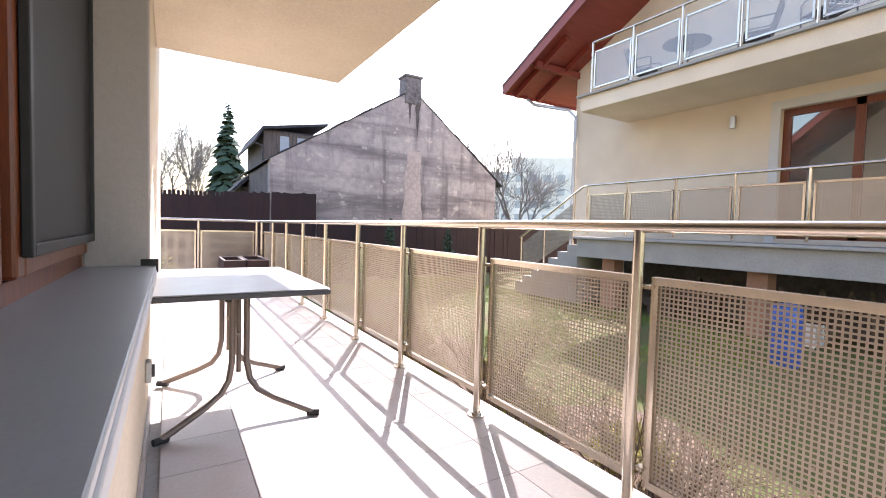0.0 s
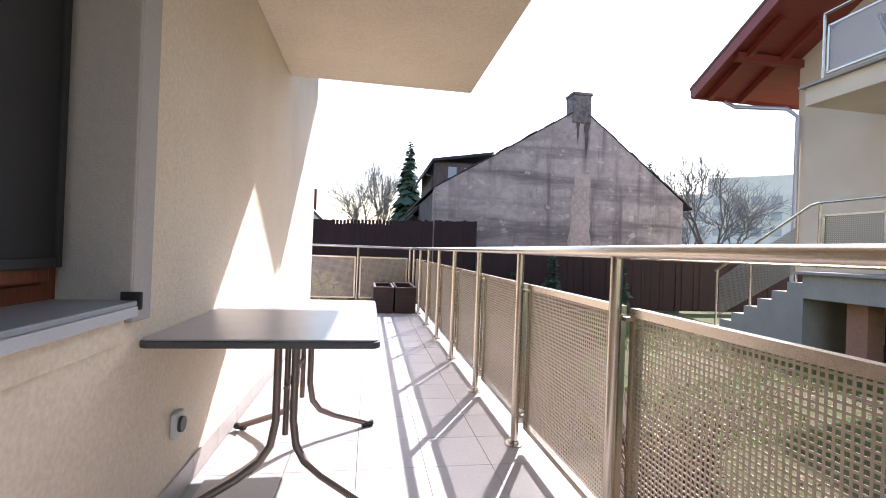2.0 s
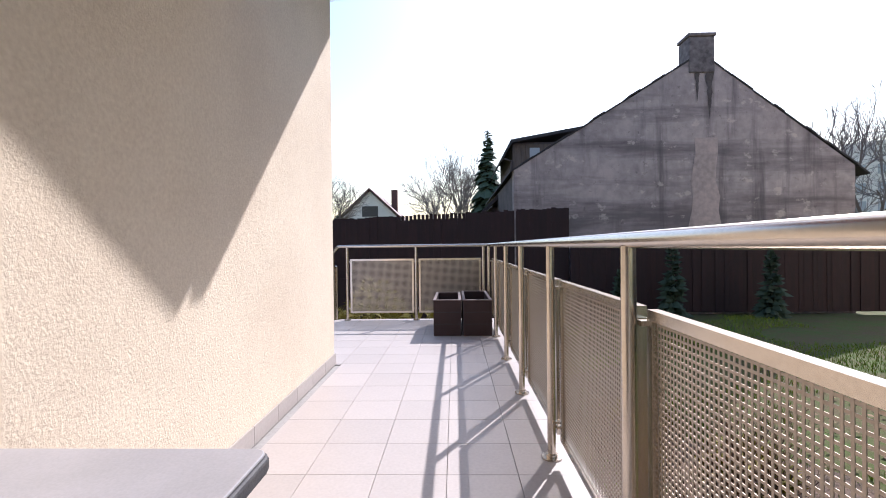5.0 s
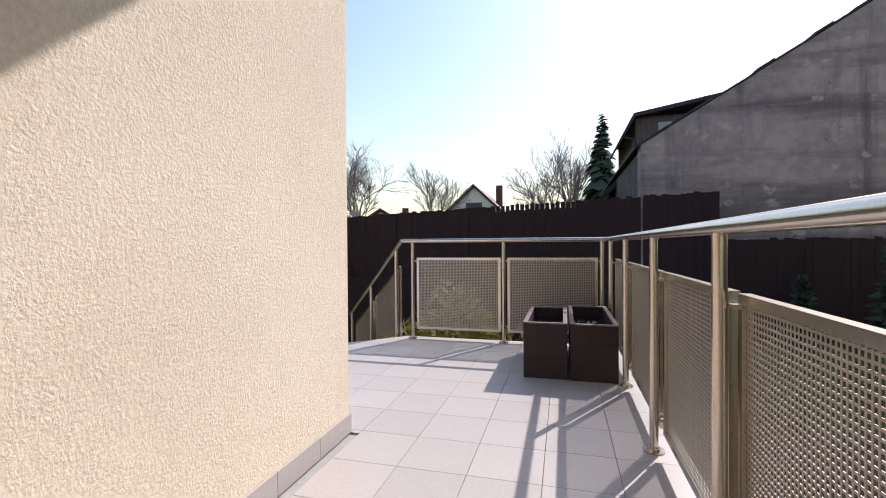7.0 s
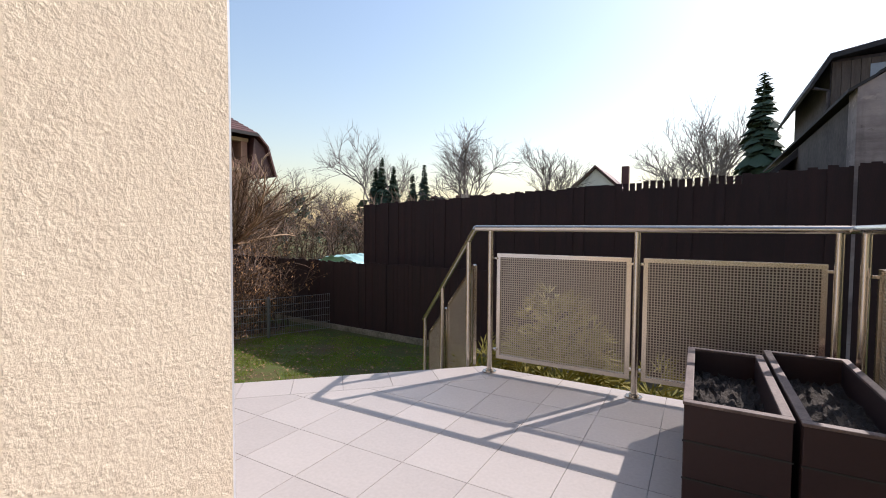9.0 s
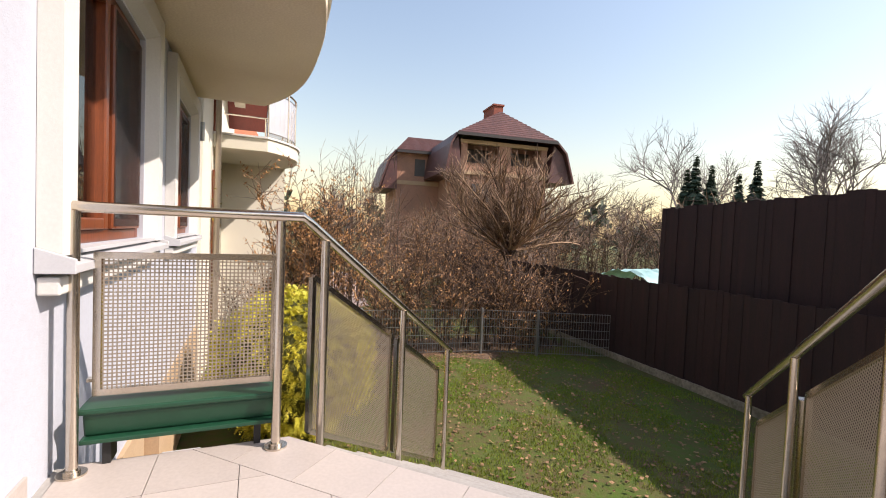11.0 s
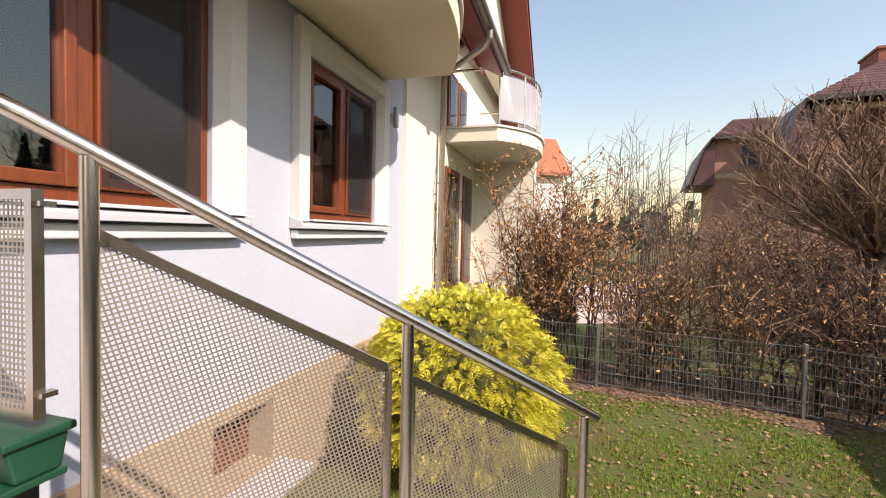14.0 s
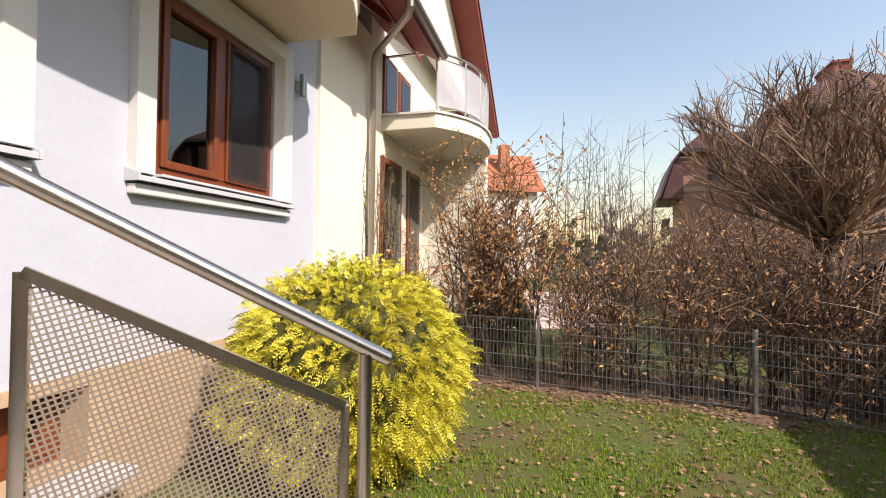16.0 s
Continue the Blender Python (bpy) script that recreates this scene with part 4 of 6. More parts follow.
def globe_tree():
    """A pollarded tree: short trunk and a knuckle from which arching limbs fork into twigs."""
    t = thing("pollard_tree", "leafless round-crowned tree with rust-brown twigs", "tree")
    rnd = random.Random(21)
    x, y = -9.0, 12.05
    Build().tube([(x, y, GROUND - 0.1), (x + 0.03, y, -0.4), (x - 0.02, y + 0.03, 0.25), (x, y, 0.60)], 0.105, 10, 0.085).done("trunk", BARK, t, True)
    knuckle = Build()
    for k in range(7):
        a = k * 0.9
        knuckle.tube([(x, y, 0.42), (x + 0.1 * math.cos(a), y + 0.1 * math.sin(a), 0.58), (x + 0.2 * math.cos(a), y + 0.2 * math.sin(a), 0.68)], 0.07, 7, 0.045)
    knuckle.done("knuckle", BARK, t, True)
    b = Build()

    def inside(p, size):
        dx, dy, dz = (p.x - x) / size, (p.y - y) / size, (p.z - 0.35) / (size * 0.97)
        return dx * dx + dy * dy + dz * dz < 1.0 + 0.12 * math.sin(3 * math.atan2(dy, dx)) and p.z > 0.22 + 0.15 * math.sin(5 * dx + 3 * dy)

    def shoot(p, d, length, r, depth, droop):
        size = rnd.uniform(2.45, 3.1)
        pts, e, n = [p], d.copy(), (7, 6, 4)[2 - depth]
        bend = Vector((rnd.uniform(-0.1, 0.1), rnd.uniform(-0.1, 0.1), rnd.uniform(0.0, 0.14)))
        for s in range(n):
            e = (e + bend + Vector((rnd.uniform(-0.2, 0.2), rnd.uniform(-0.2, 0.2), rnd.uniform(-0.16, 0.16) - droop * (1 - s / n)))).normalized()
            q = pts[-1] + e * length / n
            if not inside(q, size):
                break
            pts.append(q)
        if len(pts) < 2:
            return
        b.tube(pts, r, 5 if depth > 1 else 3, r * (0.4 if depth else 0.5), caps=False)
        if depth == 0:
            return
        for s in range(1, len(pts)):
            for _ in range(2):
                o = Vector((rnd.uniform(-1, 1), rnd.uniform(-1, 1), rnd.uniform(-0.6, 0.9)))
                f = (e * 0.9 + o * 0.8).normalized()
                q = pts[s].lerp(pts[s - 1], rnd.random())
                shoot(q, f, length * rnd.uniform(0.22, 0.5), max(0.0055, r * 0.42), depth - 1, 0.0)

    for k in range(36):
        a = k * 2.39996
        tilt = 0.1 + 1.22 * ((k + 0.5) / 36) ** 0.62
        d = Vector((math.cos(a) * math.sin(tilt), math.sin(a) * math.sin(tilt), math.cos(tilt)))
        shoot(Vector((x, y, 0.62)) + d * 0.12, d, rnd.uniform(2.1, 2.9), rnd.uniform(0.022, 0.034), 2, 0.03)
    tagged(b.done("crown", TWIG_RED, t), kind="stuff")


globe_tree()


def leaf_cloud(b, centres, size, rnd):
    """Withered leaves, each folded along its rib and hanging."""
    for c in centres:
        d = Vector((rnd.uniform(-0.8, 0.8), rnd.uniform(-0.8, 0.8), rnd.uniform(-1.2, 0.3))).normalized()
        a = Matrix.Rotation(rnd.uniform(0, 6.28), 3, d) @ d.orthogonal().normalized()
        s = size * rnd.uniform(0.6, 1.3)
        fold = d.cross(a) * s * rnd.uniform(0.1, 0.35)
        c = Vector(c)
        b.add([c - d * s, c + a * s * 0.42 + fold, c + d * s, c - a * s * 0.42 + fold], [(0, 1, 2), (0, 2, 3)])


def hedge():
    """A tall untrimmed hornbeam hedge behind the wire fence, with upright whips further back."""
    t = thing("hedge", "tall leafless brown hedge with withered leaves", "hedge", kind="stuff")
    rnd = random.Random(5)
    stems, twig, leaves = Build(), Build(), []

    def stem(x, y, h, r, twigs, leafy, straight=0.16, thick=1.0, low=1):
        pts, e = [Vector((x, y, GROUND))], Vector((rnd.uniform(-0.1, 0.1), rnd.uniform(-0.1, 0.1), 1)).normalized()
        for s in range(6):
            e = (e + Vector((rnd.uniform(-straight, straight), rnd.uniform(-straight, straight), 0.12))).normalized()
            pts.append(pts[-1] + e * h / 6)
        stems.tube(pts, r, 4, 0.004, caps=False)
        for s in range(low, 7):
            for _ in range(twigs):
                d = Vector((rnd.uniform(-1, 1), rnd.uniform(-1, 1), rnd.uniform(0, 1.2))).normalized()
                l = rnd.uniform(0.18, 0.6)
                q = pts[s] + (pts[s - 1] - pts[s]) * rnd.random()
                m = q + d * l * 0.5 + Vector((rnd.uniform(-0.03, 0.03), rnd.uniform(-0.03, 0.03), 0.02))
                twig.tube([q, m, q + d * l * thick], 0.0046 * thick, 3, 0.0022 * thick, caps=False)
                for _ in range(rnd.choice(leafy)):
                    leaves.append(q + d * l * thick * rnd.uniform(0.3, 1.05) + Vector((rnd.uniform(-0.03, 0.03), rnd.uniform(-0.03, 0.03), rnd.uniform(-0.05, 0.02))))

    for k in range(104):
        y = 5.9 + rnd.random() * 6.8
        x = -8.8 + 0.16 * (y - 5.9) + rnd.gauss(0, 0.22)
        near = max(0.0, 1 - abs(y - 7.55) / 1.25)
        stem(x, y, ((1.55 if y > 7 else 1.1) + 1.6 * near) * rnd.uniform(0.65, 1.2), rnd.uniform(0.009, 0.026), 6 if y > 6.9 else 3, (0, 1, 1, 2, 3) if near < 0.15 else (3, 4, 6, 9), 0.24, 1.35, 3 if near > 0.15 else rnd.choice((1, 2, 3)))
    for k in range(34):
        stem(rnd.uniform(-9.7, -8.7), rnd.gauss(7.5, 0.33), rnd.uniform(2.0, 3.7), rnd.uniform(0.012, 0.024), 6, (3, 5, 8), 0.2, 1.4, 3)
    for k in range(70):
        y = 10.7 + rnd.random() * 4.2
        x = -10.2 - rnd.random() * 3.2
        stem(x, y, rnd.uniform(1.7, 3.1), rnd.uniform(0.012, 0.026), 9, (0, 1, 1, 3), 0.30, 1.25)
    for k in range(48):
        y = 8.4 + rnd.random() * 2.6
        x = -14.2 - rnd.random() * 2.4
        stem(x, y, rnd.uniform(3.4, 5.3), 0.019, 3, (0, 0, 0, 1), 0.07, 1.5)
    for k in range(150):
        stem(-15.5 - rnd.random() * 8, 11.5 + rnd.random() * 10, rnd.uniform(2.0, 3.6), 0.024, 6, (0, 1, 2), 0.24, 2.4)
    for k in range(110):
        stem(-20 + rnd.random() * 11, 19.5 + rnd.random() * 9, rnd.uniform(2.4, 4.2), 0.026, 6, (0, 0, 1), 0.24, 2.6)
    stems.done("stem", BARK, t)
    twig.done("twig", TWIG, t)
    b = Build()
    leaf_cloud(b, leaves, 0.036, rnd)
    b.done("leaf", BROWN_LEAF, t)


hedge()


def cypress_bush():
    """The rounded golden bush: overlapping flat fronds over a core dark with painted-in shade."""
    t = thing("golden_bush", "rounded golden-yellow cypress bush on the lawn", "bush")
    rnd = random.Random(12)
    cx, cy, rx, ry, h = -5.2, 6.85, 0.97, 0.95, 1.72
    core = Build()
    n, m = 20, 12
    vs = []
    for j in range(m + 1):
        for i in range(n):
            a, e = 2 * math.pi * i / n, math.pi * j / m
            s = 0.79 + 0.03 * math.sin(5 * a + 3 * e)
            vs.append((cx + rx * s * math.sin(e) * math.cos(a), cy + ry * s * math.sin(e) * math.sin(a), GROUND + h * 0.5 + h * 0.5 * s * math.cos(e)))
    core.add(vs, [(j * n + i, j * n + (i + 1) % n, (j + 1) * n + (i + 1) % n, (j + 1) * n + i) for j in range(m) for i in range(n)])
    core.done("core", CORE_SHADE, t, True)
    b = Build()
    for k in range(14500):
        a, cz = rnd.uniform(0, 2 * math.pi), rnd.uniform(-0.96, 1)
        s = math.sqrt(1 - cz * cz)
        lump = 0.90 + 0.05 * math.sin(4 * a + 7 * cz) + 0.04 * math.sin(9 * a - 5 * cz) + rnd.uniform(-0.10, 0.04)
        tuft = math.sin(17 * a + 3 * cz) * math.sin(15 * cz + 2 * a)
        if tuft < -0.25 and rnd.random() < 0.85:
            continue
        lump += 0.065 * tuft
        w = 1 + 0.10 * max(0, -cz)
        c = Vector((cx + rx * lump * w * s * math.cos(a), cy + ry * lump * w * s * math.sin(a), GROUND + h * 0.48 + h * 0.5 * cz * lump))
        out = Vector((s * math.cos(a), s * math.sin(a), cz * 0.6 + 0.2)).normalized()
        tip = (out + Vector((rnd.uniform(-0.7, 0.7), rnd.uniform(-0.7, 0.7), rnd.uniform(-0.6, 0.5)))).normalized()
        side = tip.cross(out + Vector((rnd.uniform(-0.5, 0.5), rnd.uniform(-0.5, 0.5), rnd.uniform(-0.5, 0.5)))).normalized()
        L = rnd.uniform(0.06, 0.115)
        drop = Vector((0, 0, -0.03))
        for g in range(5):
            u = g / 4
            root = c + tip * L * u * 0.75 + drop * u * u
            for sg in (-1, 1):
                d = (tip + side * sg * (1.0 - 0.55 * u) + drop * 4 * u).normalized()
                l = L * (0.42 - 0.22 * u)
                e = d.cross(tip.cross(side)).normalized() * 0.0048
                b.add([root, root + d * l * 0.5 + e, root + d * l, root + d * l * 0.5 - e], [(0, 1, 2, 3)])
    tagged(b.done("frond", YELLOW, t), kind="stuff")


cypress_bush()


def low_shrub(x, y, r, h, seed, label, n=900, base=None, mat=SHRUB):
    rnd = random.Random(seed)
    b = Build()
    z = ground_height(x, y) if base is None else base
    for k in range(n):
        a, q = rnd.uniform(0, 2 * math.pi), math.sqrt(rnd.random())
        c = Vector((x + r * q * math.cos(a), y + r * 0.8 * q * math.sin(a), z + h * (1 - q * q * 0.75) * rnd.uniform(0.25, 1.0)))
        d = Vector((math.cos(a) * 0.8 + rnd.uniform(-0.6, 0.6), math.sin(a) * 0.8 + rnd.uniform(-0.6, 0.6), rnd.uniform(0.0, 0.9))).normalized()
        s = d.cross(Vector((rnd.uniform(-1, 1), rnd.uniform(-1, 1), 1))).normalized()
        L = rnd.uniform(0.10, 0.22)
        for g in (-0.8, -0.3, 0.3, 0.8):
            e = (d + s * g).normalized()
            b.add([c, c + e * L * 0.5 + s * 0.012, c + e * L, c + e * L * 0.5 - s * 0.012], [(0, 1, 2, 3)])
    return tagged(b.done("juniper_shrub", mat), label, "shrub", "shrubs by the terrace")


low_shrub(0.15, 8.95, 0.72, 1.95, 31, "spreading yellow-green juniper behind the railing", 1900)
low_shrub(-0.45, 8.75, 0.42, 1.45, 34, "low green juniper behind the railing", 700)
low_shrub(0.95, 8.75, 0.5, 1.42, 32, "low green juniper behind the railing", 900)
low_shrub(1.5, 9.2, 0.5, 0.9, 33, "low green juniper behind the railing", 500)


def soil_bed():
    """A planted bed between the terrace and the neighbouring house, with bare twiggy shrubs."""
    nx, ny = 10, 60
    vs = [(2.14 + (1.9 + 0.5 * math.sin(j * 0.35)) * i / nx, -3.0 + 11.6 * j / ny, 0) for j in range(ny + 1) for i in range(nx + 1)]
    vs = [(x, y, ground_height(x, y) + 0.025 + 0.02 * noise.noise((x * 2, y * 2, 0))) for x, y, z in vs]
    b = Build().add(vs, [(j * (nx + 1) + i, j * (nx + 1) + i + 1, (j + 1) * (nx + 1) + i + 1, (j + 1) * (nx + 1) + i) for j in range(ny) for i in range(nx)])
    tagged(b.done("flower_bed", BED, smooth=True), "dark soil bed with leaf litter beside the terrace", "flower bed", kind="structure")
    for k, (x, y, h) in enumerate(((2.9, -0.6, 0.9), (3.2, 0.6, 1.1), (3.0, 1.7, 1.0), (3.4, 2.6, 1.2), (2.9, 3.6, 0.9), (3.3, 4.7, 1.0), (3.0, 6.0, 0.8))):
        rnd = random.Random(90 + k)
        tw = Build()
        for _ in range(36):
            a = rnd.uniform(0, 6.28)
            grow(tw, Vector((x + 0.1 * math.cos(a), y + 0.1 * math.sin(a), ground_height(x, y))), Vector((0.5 * math.cos(a), 0.5 * math.sin(a), 1)).normalized(), h * 0.5, 0.007, 2, rnd, 0.8, 0.05, (2, 4), 3)
        tagged(tw.done("twiggy_shrub", TWIG), "leafless twiggy shrub in the soil bed", "shrub", "shrubs in the bed")
        low_shrub(x + 0.5, y + 0.5, 0.3, 0.35, 70 + k, "small green-yellow plant in the soil bed", 160)


soil_bed()


# ---- the old house behind the fence ----
def old_house():
    t = thing("old_house", "old house with weathered grey gable wall and chimney", "house", kind="structure")
    y = 12.75
    x0, x1, xp, ze, zp = 2.98, 11.3, 7.6, 2.95, 5.72
    wall = Build().slab([(x0, y, -1.2), (x1, y, -1.2), (x1, y, ze), (xp + 0.45, y, zp - 0.3), (xp, y, zp), (xp - 0.45, y, zp - 0.25), (x0, y, ze)], (0, 0.4, 0))
    wall.done("wall", OLD_RENDER, t)
    rp = random.Random(9)
    pl = [(xp - 0.42 + 0.02 * k + rp.uniform(-0.06, 0.06), y - 0.012, -1.0 + 0.36 * k) for k in range(14)]
    pr = [(xp + 0.52 - 0.012 * k + rp.uniform(-0.08, 0.06), y - 0.012, -1.0 + 0.36 * k) for k in range(14)]
    Build().slab(pl + pr[::-1], (0, 0.01, 0)).done("patch", PATCH, t)
    Build().box(xp - 0.30, y - 0.04, zp - 0.45, xp + 0.32, y + 0.5, zp + 0.44).box(xp - 0.335, y - 0.075, zp + 0.44, xp + 0.355, y + 0.535, zp + 0.53).done("chimney", CHIMNEY, t, bevel=0.03)
    rs = random.Random(17)
    for x, w, l in ((xp - 0.10, 0.06, 0.75), (xp + 0.20, 0.10, 1.2)):
        n = 9
        left = [(x - w * (1 - k / n) * rs.uniform(0.6, 1.3), y - 0.016, zp - 0.40 - l * k / n) for k in range(n)]
        right = [(x + w * (1 - k / n) * rs.uniform(0.6, 1.3), y - 0.016, zp - 0.40 - l * k / n) for k in range(n)]
        Build().slab(left + [(x, y - 0.016, zp - 0.4 - l)] + right[::-1], (0, 0.004, 0)).done("soot_stain", SOOT_AND_SHADE, t)
    def edge(a, b):
        e = Build()
        n, r = 16, random.Random(3)
        for k in range(n):
            p, q = Vector(a).lerp(Vector(b), k / n), Vector(a).lerp(Vector(b), (k + 0.97) / n)
            o = r.uniform(-0.02, 0.03)
            e.slab([(p.x, y - 0.02, p.z + o), (q.x, y - 0.02, q.z + o), (q.x, y + 9, q.z + o), (p.x, y + 9, p.z + o)], (0, 0, 0.045))
        e.done("roof", ROOF_BLACK, t)
    edge((x0 - 0.1, 0, ze - 0.05), (xp, 0, zp + 0.02))
    edge((xp, 0, zp + 0.02), (x1 + 0.35, 0, ze - 0.22))
    Build().box(x1 - 0.3, y + 0.4, -1.2, x1, y + 9, ze - 0.1).box(x0, y + 0.4, -1.2, x0 + 0.3, y + 9, ze - 0.1).done("side_wall", SOOT_AND_SHADE, t)
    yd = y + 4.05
    Build().box(3.50, yd + 0.25, 1.0, 6.8, yd + 4.2, 4.62).done("dormer", SOOT_AND_SHADE, t)
    Build().slab([(3.16, yd, 4.02), (3.48, yd, 4.58), (5.9, yd, 5.0), (5.9, yd, 5.1), (3.44, yd, 4.68), (3.12, yd, 4.06)], (0, 4.6, 0)).done("dormer_roof", ROOF_BLACK, t)
    boards, rb = Build(), random.Random(6)
    for k in range(16):
        x = 3.52 + k * 0.15
        boards.box(x, yd + 0.225 - rb.uniform(0, 0.02), 2.9 + rb.uniform(-0.1, 0.1), x + 0.14, yd + 0.25, 4.55)
    boards.done("dormer_boards", PALLET, t)
    w = Build()
    for x in (4.1, 4.75):
        w.box(x, yd + 0.19, 3.75, x + 0.34, yd + 0.21, 4.42)
    w.done("window", FAR_WINDOW, t)
    Build().tube([(3.2, yd + 0.05, 4.03), (3.46, yd + 0.15, 3.97), (3.47, yd + 0.2, 3.0)], 0.035, 8).done("downpipe", SOOT_AND_SHADE, t, True)
    Build().slab([(2.45, yd, 2.18), (3.05, yd, 2.72), (4.0, yd, 3.22), (4.0, yd, 3.34), (3.0, yd, 2.84), (2.40, yd, 2.24)], (0, 2.4, 0)).done("lean_to", ROOF_BLACK, t)
    Build().box(2.75, yd + 0.3, -1.2, 3.5, yd + 2.2, 2.4).done("lean_to_wall", SOOT_AND_SHADE, t)


old_house()


# ---- the neighbouring twin house ----
def neighbour():
    t = thing("neighbour_house", "cream stucco neighbouring house with red soffit and balconies", "house", kind="structure")
    X, YC = 9.8, 7.42
    zf = 0.93
    b = Build()
    hole = (0.45, 2.64, zf + 0.1, 3.34)
    b.box(X, -6, -1.0, X + 0.35, hole[0], 8.6).box(X, hole[1], zf - 0.05, X + 0.35, YC, 8.6)
    b.box(X, hole[0], -1.0, X + 0.35, hole[1], hole[2]).box(X, hole[0], hole[3], X + 0.35, hole[1], 8.6)
    b.box(X + 0.35, YC - 0.35, -1.0, 22, YC, 4.6).box(X + 2.2, -6, -1.0, X + 2.4, YC - 0.35, 8.6)
    b.done("wall", STUCCO, t)
    Build().box(8.12, -6, zf - 0.42, X, 5.72, zf - 0.03).box(8.05, -6, zf - 0.03, X, 5.79, zf + 0.02).done("terrace", CONCRETE, t, bevel=0.01)
    pil = Build()
    for y in (4.9, 2.1, -0.7):
        pil.box(8.35, y, -1.2, 8.65, y + 0.3, zf - 0.42)
    pil.done("pillar", BRICK_WALL, t, bevel=0.01)
    zs = 3.68
    Build().box(8.15, -6, zs, X, 5.80, zs + 0.30).done("balcony", STUCCO, t, bevel=0.01)
    Build().box(8.08, -6, zs + 0.30, X, 5.87, zs + 0.34).done("coping", CONCRETE, t)
    Build().box(X - 0.03, 0.30, zf + 0.02, X + 0.0, hole[0], hole[3] + 0.15).box(X - 0.03, hole[1], zf + 0.02, X, hole[1] + 0.15, hole[3] + 0.15).box(X - 0.03, hole[0], hole[3], X, hole[1], hole[3] + 0.15).done("surround", TRIM, t)
    fr = Build()
    for y in (0.45, 1.52, 2.52):
        fr.box(X + 0.1, y, hole[2], X + 0.18, y + 0.12, hole[3])
    fr.box(X + 0.1, 0.57, hole[3] - 0.12, X + 0.18, 2.52, hole[3]).box(X + 0.1, 0.57, hole[2], X + 0.18, 2.52, hole[2] + 0.12)
    fr.done("door_frame", WOOD_FRAME, t)
    Build().box(X + 0.13, 0.55, hole[2] + 0.1, X + 0.136, 2.54, hole[3] - 0.1).done("pane", PANE, t).visible_shadow = False
    Build().box(X + 0.36, 1.7, hole[2], X + 0.38, 2.7, hole[3]).done("curtain", CURTAIN, t)
    Build().tube([(X - 0.06, 3.42, 3.13), (X - 0.06, 3.42, 3.36)], 0.05, 12).done("wall_lamp", PIPE, t, True)
    Build().slab([(8.15, 8.45, 4.78), (22, 8.45, 4.78), (22, 0.4, 8.9), (8.15, 0.4, 8.9)], (0, 0, 0.08)).done("soffit", ROOF_RED, t)
    Build().slab([(8.1, 8.5, 4.87), (22, 8.5, 4.87), (22, 0.4, 9.02), (8.1, 0.4, 9.02)], (0, 0, 0.07)).done("roof", ROOF_TILE, t)
    Build().bar((8.13, 8.46, 4.80), (8.13, 0.4, 8.92), 0.04, 0.28).bar((8.13, 8.48, 4.80), (22, 8.48, 4.80), 0.04, 0.2).done("barge_board", ROOF_RED, t)
    p = Build()
    for x in (8.5, 9.3):
        p.bar((x, 8.4, 4.70), (x, 6.6, 5.62), 0.1, 0.14)
    p.bar((8.25, 7.4, 5.2), (X, 7.4, 5.2), 0.14, 0.16)
    p.done("rafter", ROOF_RED, t)
    Build().tube([(9.0, 8.5, 4.72), (9.0, 8.2, 4.5), (9.6, 7.5, 4.3), (9.72, 7.36, 4.1), (9.72, 7.36, 0.0)], 0.045, 10).done("downpipe", PIPE, t, True)

    # dark sheet on the cream wall: shade under the terrace put into colour
    Build().box(X - 0.03, -6, -1.0, X - 0.003, 5.7, zf - 0.43).done("base_wall_shade", SOOT_AND_SHADE, t)

    def rail(x, y0, y1, z, milky, label):
        r = thing("neighbour_railing", label, "railing", "neighbour railings")
        Build().tube([(x, y0, z + 1.06), (x, y1, z + 1.06)], 0.024, 10).done("handrail", STEEL, r, True)
        y = y1
        while y > y0:
            Build().tube([(x, y, z), (x, y, z + 1.06)], 0.022, 8).done("post", STEEL, r, True)
            if y - 0.95 > y0:
                f = Build().bar((x + 0.02, y - 0.05, z + 0.85), (x + 0.02, y - 0.93, z + 0.85), 0.03, 0.03).bar((x + 0.02, y - 0.05, z + 0.1), (x + 0.02, y - 0.93, z + 0.1), 0.03, 0.03)
                f.bar((x + 0.02, y - 0.06, z + 0.1), (x + 0.02, y - 0.06, z + 0.85), 0.03, 0.03).bar((x + 0.02, y - 0.92, z + 0.1), (x + 0.02, y - 0.92, z + 0.85), 0.03, 0.03)
                f.done("frame", STEEL, r)
                if milky:
                    Build().box(x + 0.017, y - 0.92, z + 0.1, x + 0.023, y - 0.06, z + 0.85).done("pane", PANE_GREY, r)
                    y -= 0.985
                    continue
                lattice([(y - 0.92, z + 0.1), (y - 0.06, z + 0.1), (y - 0.06, z + 0.85), (y - 0.92, z + 0.85)], [(1, 0), (0, 1)], 0.03, 0.017, 0.002, lambda a, b2, c: (x + 0.02 + c, a, b2)).done("sheet", STEEL_SHEET, r)
            y -= 0.985
    rail(8.2, -4, 5.53, zf + 0.07, False, "stainless railing with perforated panels on neighbouring terrace")
    rail(8.2, -4, 5.56, zs + 0.36, True, "stainless railing with frosted panes on neighbouring balcony")
    st = thing("neighbour_stair", "concrete stair with steel rail beside neighbouring terrace", "stairs", kind="structure")
    for i in range(1, 8):
        Build().box(8.15, 5.72 + (i - 1) * 0.29, -1.0, 9.6, 5.72 + i * 0.29, zf - 0.17 * i).done("step", CONCRETE, st)
    s = Build().tube([(8.2, 5.53, zf + 1.13), (8.2, 5.68, zf + 1.1), (8.2, 7.68, zf - 0.07)], 0.024, 10)
